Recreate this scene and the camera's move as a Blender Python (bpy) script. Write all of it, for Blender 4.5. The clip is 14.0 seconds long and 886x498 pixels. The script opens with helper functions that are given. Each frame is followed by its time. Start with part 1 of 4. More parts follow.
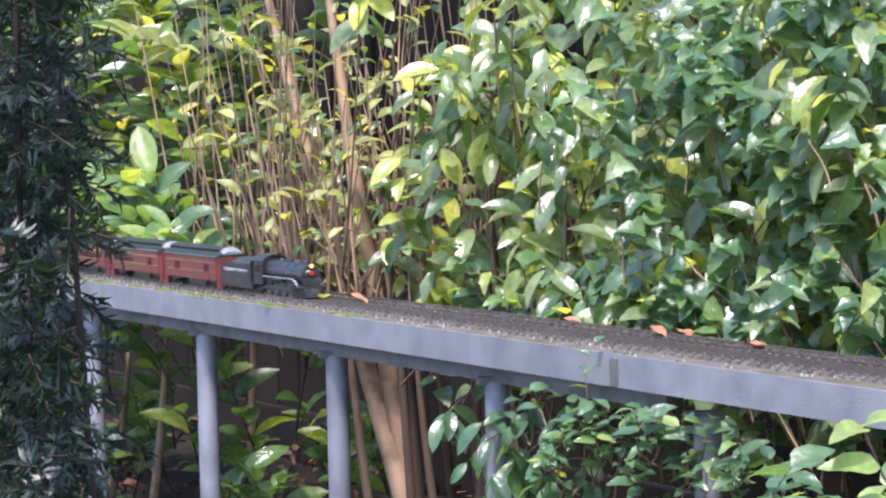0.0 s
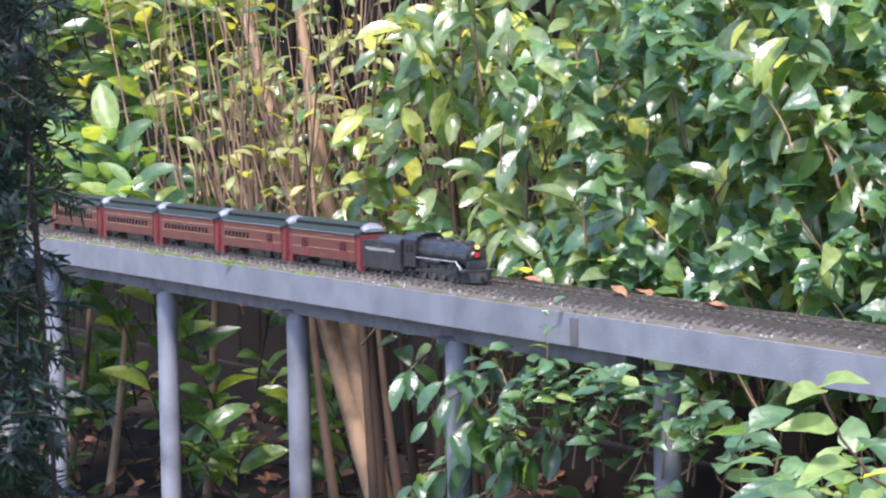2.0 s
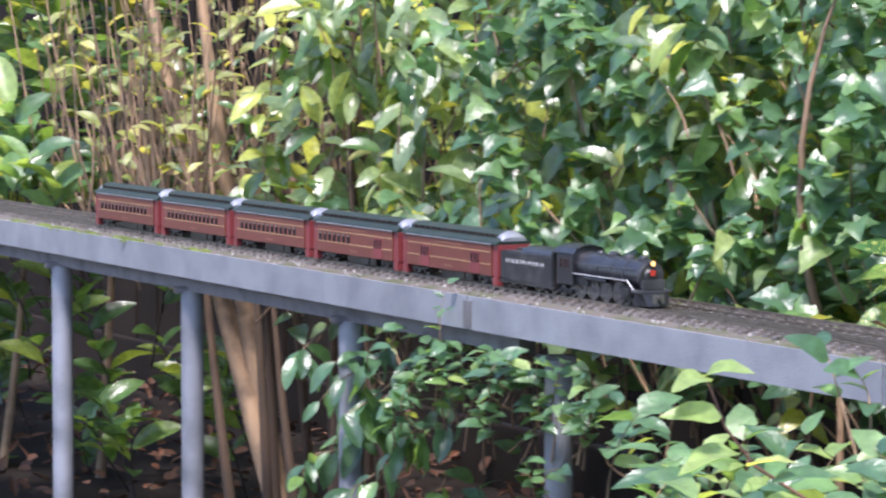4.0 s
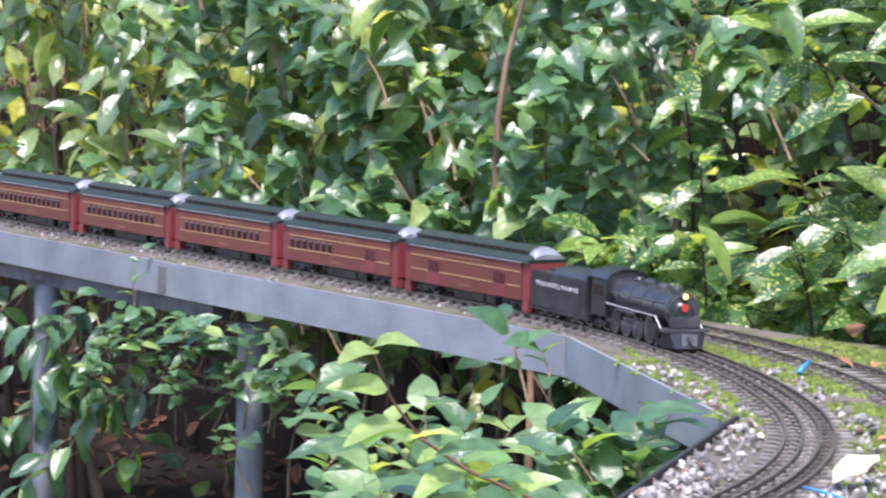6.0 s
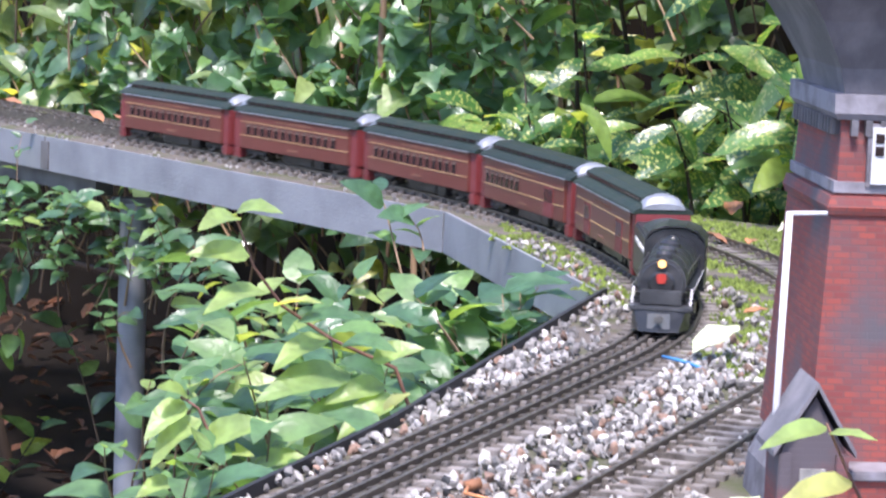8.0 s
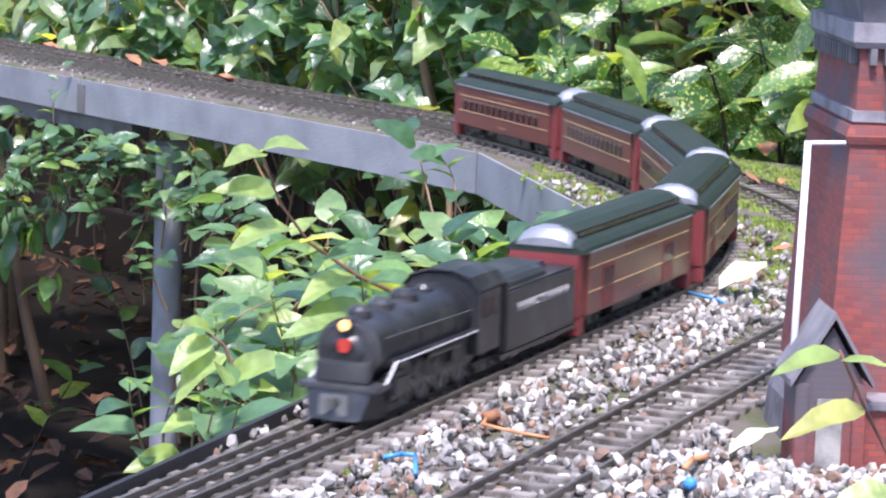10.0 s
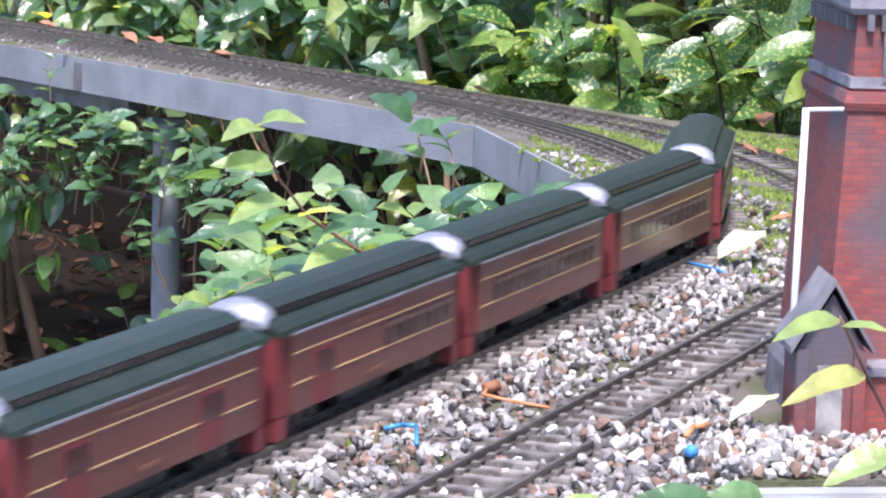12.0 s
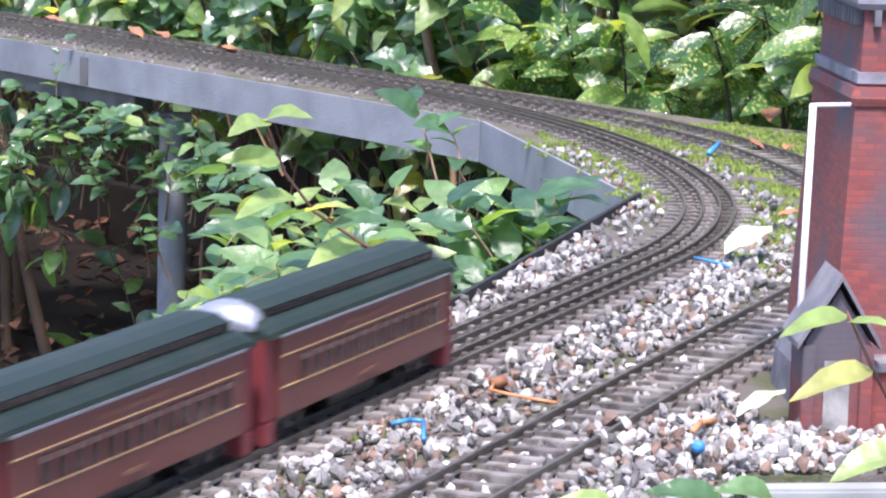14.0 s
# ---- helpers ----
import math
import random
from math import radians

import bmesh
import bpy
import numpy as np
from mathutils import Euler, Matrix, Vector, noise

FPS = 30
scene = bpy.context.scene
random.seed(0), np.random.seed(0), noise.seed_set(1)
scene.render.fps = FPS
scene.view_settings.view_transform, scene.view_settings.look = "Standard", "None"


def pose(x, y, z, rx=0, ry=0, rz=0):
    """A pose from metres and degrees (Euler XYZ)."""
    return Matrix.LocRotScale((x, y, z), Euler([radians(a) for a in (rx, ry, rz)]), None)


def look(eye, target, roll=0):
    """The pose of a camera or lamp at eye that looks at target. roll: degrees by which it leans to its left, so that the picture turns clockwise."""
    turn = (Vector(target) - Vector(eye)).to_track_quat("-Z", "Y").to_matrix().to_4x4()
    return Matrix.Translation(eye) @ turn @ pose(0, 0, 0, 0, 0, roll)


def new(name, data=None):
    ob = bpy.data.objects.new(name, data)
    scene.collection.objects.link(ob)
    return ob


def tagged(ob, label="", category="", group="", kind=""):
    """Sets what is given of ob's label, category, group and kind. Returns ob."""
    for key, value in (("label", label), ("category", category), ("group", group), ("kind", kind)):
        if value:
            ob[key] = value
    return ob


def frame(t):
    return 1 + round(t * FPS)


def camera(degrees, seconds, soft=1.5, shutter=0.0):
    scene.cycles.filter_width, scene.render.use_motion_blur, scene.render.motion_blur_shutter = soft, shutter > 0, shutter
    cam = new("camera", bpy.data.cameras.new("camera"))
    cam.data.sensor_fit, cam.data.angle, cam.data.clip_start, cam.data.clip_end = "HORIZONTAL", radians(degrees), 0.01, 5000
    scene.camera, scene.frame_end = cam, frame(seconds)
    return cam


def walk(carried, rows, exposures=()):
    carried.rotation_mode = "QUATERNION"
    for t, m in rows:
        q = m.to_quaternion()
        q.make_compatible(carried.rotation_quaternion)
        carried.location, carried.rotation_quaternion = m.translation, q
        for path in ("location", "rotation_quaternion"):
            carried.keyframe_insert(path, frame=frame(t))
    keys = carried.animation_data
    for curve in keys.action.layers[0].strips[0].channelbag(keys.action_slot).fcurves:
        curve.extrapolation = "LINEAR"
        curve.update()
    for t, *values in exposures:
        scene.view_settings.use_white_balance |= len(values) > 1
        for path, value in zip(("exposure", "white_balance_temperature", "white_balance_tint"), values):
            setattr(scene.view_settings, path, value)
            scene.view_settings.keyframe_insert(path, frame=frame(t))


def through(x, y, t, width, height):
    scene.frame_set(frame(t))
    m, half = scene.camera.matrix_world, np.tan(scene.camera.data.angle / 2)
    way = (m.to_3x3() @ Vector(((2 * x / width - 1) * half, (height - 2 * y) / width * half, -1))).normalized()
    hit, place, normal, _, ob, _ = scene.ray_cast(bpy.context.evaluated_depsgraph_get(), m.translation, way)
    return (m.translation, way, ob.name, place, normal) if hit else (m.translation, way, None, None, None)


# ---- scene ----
cam = camera(17.0, 14.0, soft=2.2, shutter=0.8)
# seconds, slide to the right, yaw, pitch, roll in degrees, height
PATH = [
    (0, 0.0010, 0.715, -3.145, -1.304, 0.4150), (0.5, 0.0020, 0.738, -3.445, -1.524, 0.4150), (1, 0.0009, 0.459, -3.876, -1.495, 0.4150),
    (1.5, 0.0009, 0.150, -3.979, -1.323, 0.4150), (2, 0.0039, 0.010, -3.950, -0.953, 0.4150), (2.2, 0.0067, -0.102, -4.012, -0.858, 0.4150),
    (4.3, 0.0217, -2.465, -4.412, 0.504, 0.4214), (4.5, 0.0327, -2.965, -4.412, 0.764, 0.4214), (5, 0.0486, -4.774, -4.702, 0.881, 0.4228),
    (5.5, 0.0572, -6.159, -5.166, 1.158, 0.4281), (6, 0.0748, -7.028, -5.029, 1.560, 0.4274), (6.5, 0.0847, -7.543, -5.356, 1.808, 0.4233),
    (7, 0.0993, -8.163, -5.987, 1.952, 0.4177), (7.5, 0.1118, -8.546, -6.655, 2.362, 0.4072), (8, 0.1222, -8.744, -7.051, 2.221, 0.4063),
    (8.5, 0.1293, -8.394, -7.683, 2.115, 0.4033), (10.8, 0.1466, -7.763, -8.246, 2.134, 0.3900), (11, 0.1466, -7.823, -8.376, 2.174, 0.3900),
    (11.5, 0.1445, -7.963, -8.504, 2.023, 0.3872), (12, 0.1433, -7.861, -8.448, 1.535, 0.3883), (12.5, 0.1429, -7.956, -8.599, 1.555, 0.3866),
    (13, 0.1446, -7.943, -8.645, 1.461, 0.3889), (13.5, 0.1419, -7.752, -8.457, 1.646, 0.3888), (14, 0.1424, -7.755, -8.549, 1.546, 0.3885),
]


def aim(x, yaw, pitch, roll, z):
    yaw, pitch = radians(yaw), radians(pitch)
    eye = Vector((x, 0, z))
    return look(eye, eye + Vector((-math.sin(yaw) * math.cos(pitch), math.cos(yaw) * math.cos(pitch), math.sin(pitch))), roll)


walk(cam, [(t, aim(*row)) for t, *row in PATH], exposures=((0, 1.5, 6050, 23), (14, 1.5, 6050, 23)))

# ---- light ----
SUN_ELEV, SUN_AZ = radians(64), radians(-165)   # azimuth from +y, to the right positive
world = bpy.data.worlds.new("sky")
scene.world = world
world.use_nodes = True
wn = world.node_tree
sky = wn.nodes.new("ShaderNodeTexSky")
sky.sky_type, sky.sun_disc, sky.sun_elevation, sky.sun_rotation = "NISHITA", False, SUN_ELEV, SUN_AZ
wn.links.new(sky.outputs[0], wn.nodes["Background"].inputs[0])
wn.nodes["Background"].inputs[1].default_value = 0.15
sun = new("sun", bpy.data.lights.new("sun", "SUN"))
sun.data.energy, sun.data.angle, sun.data.color = 3.0, radians(9), (1, 0.93, 0.82)
sun_from = Vector((math.sin(SUN_AZ) * math.cos(SUN_ELEV), math.cos(SUN_AZ) * math.cos(SUN_ELEV), math.sin(SUN_ELEV)))
sun.matrix_world = look(sun_from * 20, (0, 0, 0))

# ---- materials ----
rnd = random.Random(7)


def material(name, base, rough=0.6, metal=0.0, vary=0.25, scale=40.0, bump=0.2, fine=300.0, coat=0.0, other=None, mix=(0.45, 0.65), spec=0.5):
    """A surface with two scales of colour noise, a second colour in patches and fine relief."""
    m = bpy.data.materials.new(name)
    m.use_nodes = True
    t, p = m.node_tree, m.node_tree.nodes["Principled BSDF"]
    geo = t.nodes.new("ShaderNodeTexCoord")
    big, small = t.nodes.new("ShaderNodeTexNoise"), t.nodes.new("ShaderNodeTexNoise")
    big.inputs["Scale"].default_value, small.inputs["Scale"].default_value = scale, fine
    big.inputs["Detail"].default_value = 4
    for node in (big, small):
        t.links.new(geo.outputs["Object"], node.inputs["Vector"])
    ramp = t.nodes.new("ShaderNodeMapRange")
    ramp.inputs[1].default_value, ramp.inputs[2].default_value = mix
    t.links.new(big.outputs[0], ramp.inputs[0])
    blend = t.nodes.new("ShaderNodeMix")
    blend.data_type = "RGBA"
    dark = other or tuple(c * (1 - vary) for c in base)
    blend.inputs[6].default_value, blend.inputs[7].default_value = (*base, 1), (*dark, 1)
    t.links.new(ramp.outputs[0], blend.inputs[0])
    info, isl = t.nodes.new("ShaderNodeObjectInfo"), t.nodes.new("ShaderNodeNewGeometry")
    add = t.nodes.new("ShaderNodeMath")
    add.operation = "ADD"
    t.links.new(info.outputs["Random"], add.inputs[0])
    t.links.new(isl.outputs["Random Per Island"], add.inputs[1])
    fract = t.nodes.new("ShaderNodeMath")
    fract.operation = "FRACT"
    t.links.new(add.outputs[0], fract.inputs[0])
    hsv = t.nodes.new("ShaderNodeHueSaturation")
    val = t.nodes.new("ShaderNodeMapRange")
    val.inputs[3].default_value, val.inputs[4].default_value = 1 - vary * 0.6, 1 + vary * 0.6
    t.links.new(fract.outputs[0], val.inputs[0])
    t.links.new(val.outputs[0], hsv.inputs["Value"])
    t.links.new(blend.outputs[2], hsv.inputs["Color"])
    t.links.new(hsv.outputs[0], p.inputs["Base Color"])
    p.inputs["Roughness"].default_value, p.inputs["Metallic"].default_value = rough, metal
    p.inputs["Coat Weight"].default_value, p.inputs["Specular IOR Level"].default_value = coat, spec
    b = t.nodes.new("ShaderNodeBump")
    b.inputs["Strength"].default_value, b.inputs["Distance"].default_value = bump, 0.002
    t.links.new(small.outputs[0], b.inputs["Height"])
    t.links.new(b.outputs[0], p.inputs["Normal"])
    return m


def leaf_material(name, base, other, through, rough=0.38, spots=0.0):
    """A leaf: glossy skin, boosted light passing through it, and each leaf a little different."""
    m = bpy.data.materials.new(name)
    m.use_nodes = True
    t, p = m.node_tree, m.node_tree.nodes["Principled BSDF"]
    info, isl = t.nodes.new("ShaderNodeObjectInfo"), t.nodes.new("ShaderNodeNewGeometry")
    add, fract = t.nodes.new("ShaderNodeMath"), t.nodes.new("ShaderNodeMath")
    add.operation, fract.operation = "ADD", "FRACT"
    t.links.new(info.outputs["Random"], add.inputs[0])
    t.links.new(isl.outputs["Random Per Island"], add.inputs[1])
    t.links.new(add.outputs[0], fract.inputs[0])
    blend = t.nodes.new("ShaderNodeValToRGB")
    e = blend.color_ramp.elements
    # the last ramp colour paints a backlit tone into a few leaves
    e[0].color, e[1].color = (*base, 1), (*through, 1)
    e[1].position = 1.0
    mid = e.new(0.72)
    mid.color = (*other, 1)
    t.links.new(fract.outputs[0], blend.inputs[0])
    tex, noise_ = t.nodes.new("ShaderNodeTexCoord"), t.nodes.new("ShaderNodeTexNoise")
    noise_.inputs["Scale"].default_value = 60
    t.links.new(tex.outputs["Object"], noise_.inputs["Vector"])
    hsv, val = t.nodes.new("ShaderNodeHueSaturation"), t.nodes.new("ShaderNodeMapRange")
    val.inputs[1].default_value, val.inputs[2].default_value = 0.3, 0.7
    val.inputs[3].default_value, val.inputs[4].default_value = 0.75, 1.2
    t.links.new(noise_.outputs[0], val.inputs[0])
    t.links.new(val.outputs[0], hsv.inputs["Value"])
    t.links.new(blend.outputs[0], hsv.inputs["Color"])
    colour = hsv.outputs[0]
    if spots:
        v, lim, mx = t.nodes.new("ShaderNodeTexNoise"), t.nodes.new("ShaderNodeMapRange"), t.nodes.new("ShaderNodeMix")
        v.inputs["Scale"].default_value, v.inputs["Detail"].default_value = 190, 2
        lim.inputs[1].default_value, lim.inputs[2].default_value = 0.56, 0.61
        mx.data_type = "RGBA"
        mx.inputs[7].default_value = (0.42, 0.46, 0.16, 1)
        t.links.new(tex.outputs["Object"], v.inputs["Vector"])
        t.links.new(v.outputs[0], lim.inputs[0])
        t.links.new(lim.outputs[0], mx.inputs[0])
        t.links.new(colour, mx.inputs[6])
        colour = mx.outputs[2]
    t.links.new(colour, p.inputs["Base Color"])
    relief, quilt = t.nodes.new("ShaderNodeBump"), t.nodes.new("ShaderNodeTexNoise")
    quilt.inputs["Scale"].default_value, quilt.inputs["Detail"].default_value = 140, 3
    relief.inputs["Strength"].default_value, relief.inputs["Distance"].default_value = 0.55, 0.003
    t.links.new(tex.outputs["Object"], quilt.inputs["Vector"])
    t.links.new(quilt.outputs[0], relief.inputs["Height"])
    t.links.new(relief.outputs[0], p.inputs["Normal"])
    p.inputs["Roughness"].default_value = rough
    p.inputs["Specular IOR Level"].default_value = 0.95
    tr, mixer = t.nodes.new("ShaderNodeBsdfTranslucent"), t.nodes.new("ShaderNodeMixShader")
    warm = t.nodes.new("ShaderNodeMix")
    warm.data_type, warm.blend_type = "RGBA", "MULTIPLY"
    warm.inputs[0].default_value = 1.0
    # factors above 1 add a yellow backlit glow to the transmitted colour
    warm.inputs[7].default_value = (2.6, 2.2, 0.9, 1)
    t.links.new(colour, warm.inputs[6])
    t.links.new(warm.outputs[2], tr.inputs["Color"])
    mixer.inputs[0].default_value = 0.42
    t.links.new(p.outputs[0], mixer.inputs[1])
    t.links.new(tr.outputs[0], mixer.inputs[2])
    t.links.new(mixer.outputs[0], t.nodes["Material Output"].inputs[0])
    return m


def glow(name, colour, strength):
    m = bpy.data.materials.new(name)
    m.use_nodes = True
    p = m.node_tree.nodes["Principled BSDF"]
    p.inputs["Base Color"].default_value = (*colour, 1)
    p.inputs["Emission Color"].default_value, p.inputs["Emission Strength"].default_value = (*colour, 1), strength
    return m


def brick_material(name):
    m = bpy.data.materials.new(name)
    m.use_nodes = True
    t, p = m.node_tree, m.node_tree.nodes["Principled BSDF"]
    tex, br, sep, comb = (t.nodes.new(n) for n in ("ShaderNodeTexCoord", "ShaderNodeTexBrick", "ShaderNodeSeparateXYZ", "ShaderNodeCombineXYZ"))
    add = t.nodes.new("ShaderNodeMath")
    t.links.new(tex.outputs["Object"], sep.inputs[0])
    t.links.new(sep.outputs[0], add.inputs[0])
    t.links.new(sep.outputs[1], add.inputs[1])
    t.links.new(add.outputs[0], comb.inputs[0])
    t.links.new(sep.outputs[2], comb.inputs[1])
    t.links.new(comb.outputs[0], br.inputs["Vector"])
    br.inputs["Scale"].default_value = 1.0
    br.inputs["Brick Width"].default_value, br.inputs["Row Height"].default_value, br.inputs["Mortar Size"].default_value = 0.011, 0.0042, 0.0005
    br.inputs["Color1"].default_value, br.inputs["Color2"].default_value, br.inputs["Mortar"].default_value = (0.27, 0.058, 0.042, 1), (0.17, 0.040, 0.038, 1), (0.15, 0.055, 0.05, 1)
    n, r, mx = t.nodes.new("ShaderNodeTexNoise"), t.nodes.new("ShaderNodeMapRange"), t.nodes.new("ShaderNodeMix")
    n.inputs["Scale"].default_value, n.inputs["Detail"].default_value = 14, 7
    r.inputs[1].default_value, r.inputs[2].default_value = 0.46, 0.66
    mx.data_type = "RGBA"
    mx.inputs[7].default_value = (0.09, 0.075, 0.085, 1)
    t.links.new(tex.outputs["Object"], n.inputs["Vector"])
    t.links.new(n.outputs[0], r.inputs[0])
    t.links.new(r.outputs[0], mx.inputs[0])
    t.links.new(br.outputs[0], mx.inputs[6])
    t.links.new(mx.outputs[2], p.inputs["Base Color"])
    b = t.nodes.new("ShaderNodeBump")
    b.inputs["Strength"].default_value, b.inputs["Distance"].default_value = 0.5, 0.001
    b.invert = True
    t.links.new(br.outputs["Fac"], b.inputs["Height"])
    t.links.new(b.outputs[0], p.inputs["Normal"])
    p.inputs["Roughness"].default_value = 0.75
    return m


STEEL = material("galvanised_steel", (0.275, 0.29, 0.315), 0.46, 0.3, 0.3, 14, 0.3, 260, other=(0.19, 0.20, 0.222), mix=(0.36, 0.70))
PIPE = material("grey_pipe", (0.25, 0.265, 0.30), 0.55, 0.2, 0.3, 10, 0.15, 300, other=(0.13, 0.14, 0.16), mix=(0.42, 0.68))
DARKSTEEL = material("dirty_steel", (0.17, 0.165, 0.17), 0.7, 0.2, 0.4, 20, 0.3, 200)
DECK = material("mossy_deck", (0.15, 0.13, 0.11), 0.95, 0, 0.5, 16, 1.0, 250, other=(0.09, 0.10, 0.04), mix=(0.46, 0.62))
MOSS = material("moss", (0.15, 0.205, 0.035), 0.95, 0, 0.5, 60, 1.0, 500, other=(0.07, 0.10, 0.02))
# earth colour carries the shade under bridge and shrubs, hence so dark
SHADED_EARTH = material("shade_dark_litter_earth", (0.022, 0.016, 0.012), 0.95, 0, 0.5, 3, 0.8, 90, other=(0.013, 0.010, 0.008), spec=0.2)
# fence brown taken almost to black: the shade behind the shrubs is painted in
SHADED_BOARD = material("shade_dark_fence_board", (0.017, 0.012, 0.009), 0.9, 0, 0.5, 4, 0.5, 120, other=(0.011, 0.008, 0.007), spec=0.2)
BARK = material("twig_bark", (0.27, 0.18, 0.11), 0.9, 0, 0.5, 12, 0.5, 150, other=(0.13, 0.09, 0.06))
# darker copy of the brown bark, shade below the beam included in its colour
SHADED_BARK = material("shaded_brown_bark", (0.075, 0.047, 0.030), 0.9, 0, 0.5, 12, 0.5, 150, other=(0.06, 0.04, 0.026))
DARKBARK = material("dark_bark", (0.036, 0.026, 0.019), 0.9, 0, 0.5, 12, 0.5, 150)
SLEEPER = material("weathered_sleeper", (0.19, 0.172, 0.158), 0.85, 0, 0.45, 60, 0.4, 500, other=(0.07, 0.06, 0.05))
RAILM = material("tarnished_rail", (0.15, 0.132, 0.11), 0.45, 0.6, 0.3, 60, 0.2, 500)
STONE = material("gravel_stone", (0.27, 0.26, 0.245), 0.85, 0, 1.1, 60, 0.4, 600, other=(0.13, 0.12, 0.115))
PALESTONE = material("pale_stone", (0.48, 0.46, 0.42), 0.8, 0, 0.6, 60, 0.3, 500)
REDSTONE = material("brown_stone", (0.23, 0.15, 0.11), 0.85, 0, 0.6, 60, 0.4, 500)
TUSCAN = material("tuscan_red_paint", (0.135, 0.040, 0.031), 0.30, 0, 0.12, 30, 0.08, 500)
TUSCAN_END = material("tuscan_end_paint", (0.17, 0.030, 0.032), 0.5, 0, 0.12, 30, 0.08, 500)
ROOF = material("dark_green_roof", (0.012, 0.022, 0.016), 0.55, 0, 0.3, 25, 0.15, 400, other=(0.020, 0.027, 0.02), spec=0.35)
BLACKP = material("black_paint", (0.017, 0.018, 0.021), 0.33, 0.1, 0.4, 40, 0.15, 400, other=(0.045, 0.045, 0.048), mix=(0.5, 0.7))
GRAPHITE = material("worn_graphite", (0.045, 0.047, 0.052), 0.4, 0.25, 0.4, 40, 0.15, 400, other=(0.085, 0.086, 0.09), mix=(0.5, 0.7))
SILVERP = material("silver_roof_end", (0.33, 0.345, 0.38), 0.35, 0.5, 0.2, 40, 0.1, 400)
GOLD = material("gold_line", (0.55, 0.36, 0.17), 0.5, 0.1, 0.1, 40, 0.05, 400)
DULLGOLD = material("dull_gold", (0.23, 0.105, 0.065), 0.5, 0.0, 0.2, 60, 0.05, 400)
WHITEP = material("white_paint", (0.62, 0.62, 0.63), 0.5, 0, 0.1, 30, 0.05, 400)
DOORP = material("dull_white_door", (0.38, 0.36, 0.33), 0.6, 0, 0.3, 60, 0.2, 300, other=(0.2, 0.19, 0.18))
WINDOW = material("dark_window", (0.03, 0.02, 0.02), 0.12, 0, 0.2, 30, 0.02, 400)
BLIND = material("dim_blind", (0.16, 0.11, 0.085), 0.6, 0, 0.1, 30, 0.02, 400)
STEELWHEEL = material("wheel_steel", (0.16, 0.155, 0.15), 0.35, 0.7, 0.2, 40, 0.1, 400)
REDPLATE = material("red_plate", (0.42, 0.035, 0.022), 0.45, 0, 0.1, 40, 0.05, 400)
LAMP = glow("lit_headlight", (1.0, 0.55, 0.16), 0.55)
BRICK = brick_material("small_red_brick")
SLATE = material("slate_grey", (0.10, 0.095, 0.105), 0.6, 0, 0.4, 30, 0.2, 300, other=(0.16, 0.15, 0.16))
GREYBAND = material("grey_band", (0.20, 0.19, 0.21), 0.65, 0, 0.4, 40, 0.2, 300, other=(0.11, 0.10, 0.11))
CONCRETE = material("grey_board", (0.27, 0.28, 0.27), 0.7, 0, 0.25, 12, 0.15, 200)
BLUE = material("blue_plastic", (0.05, 0.23, 0.50), 0.4, 0, 0.1, 40, 0.05, 300)
ORANGE = material("orange_plastic", (0.52, 0.22, 0.09), 0.5, 0, 0.1, 40, 0.05, 300)
DRYLEAF = material("dry_leaf", (0.36, 0.155, 0.07), 0.75, 0, 0.6, 50, 0.4, 300, other=(0.20, 0.10, 0.06))
WHITELEAF = material("bleached_leaf", (0.40, 0.44, 0.30), 0.6, 0, 0.2, 40, 0.3, 300, other=(0.36, 0.40, 0.24))
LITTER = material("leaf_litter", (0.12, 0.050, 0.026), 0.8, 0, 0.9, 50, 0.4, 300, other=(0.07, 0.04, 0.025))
RUBBER = material("black_rubber", (0.02, 0.02, 0.022), 0.7, 0, 0.3, 40, 0.2, 300)
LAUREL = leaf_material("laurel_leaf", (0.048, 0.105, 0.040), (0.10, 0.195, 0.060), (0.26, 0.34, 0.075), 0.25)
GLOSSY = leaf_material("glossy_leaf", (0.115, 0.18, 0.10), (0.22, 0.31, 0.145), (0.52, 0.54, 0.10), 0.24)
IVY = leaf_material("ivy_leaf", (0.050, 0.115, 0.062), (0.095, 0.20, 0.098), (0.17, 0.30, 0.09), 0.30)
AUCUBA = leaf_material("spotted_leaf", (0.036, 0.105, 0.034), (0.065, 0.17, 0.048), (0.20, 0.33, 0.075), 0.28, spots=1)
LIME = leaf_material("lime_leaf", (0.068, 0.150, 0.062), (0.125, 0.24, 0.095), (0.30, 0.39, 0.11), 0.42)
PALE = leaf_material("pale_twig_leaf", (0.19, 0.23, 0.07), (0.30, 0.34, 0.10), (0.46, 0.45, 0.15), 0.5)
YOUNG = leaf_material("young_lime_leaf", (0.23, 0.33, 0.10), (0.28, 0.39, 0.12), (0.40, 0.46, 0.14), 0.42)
REDTWIG = material("reddish_twig", (0.16, 0.075, 0.055), 0.7, 0, 0.3, 60, 0.3, 300)
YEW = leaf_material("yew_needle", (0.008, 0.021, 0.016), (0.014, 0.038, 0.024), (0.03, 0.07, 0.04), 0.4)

# ---- geometry helpers ----


def part(name, bm, mat, parent=None, label="", smooth=False):
    me = bpy.data.meshes.new(name)
    bm.to_mesh(me)
    bm.free()
    me.materials.append(mat)
    if smooth:
        me.shade_smooth()
    ob = new(name, me)
    ob.parent = parent
    if label:
        ob["label"] = label
    return ob


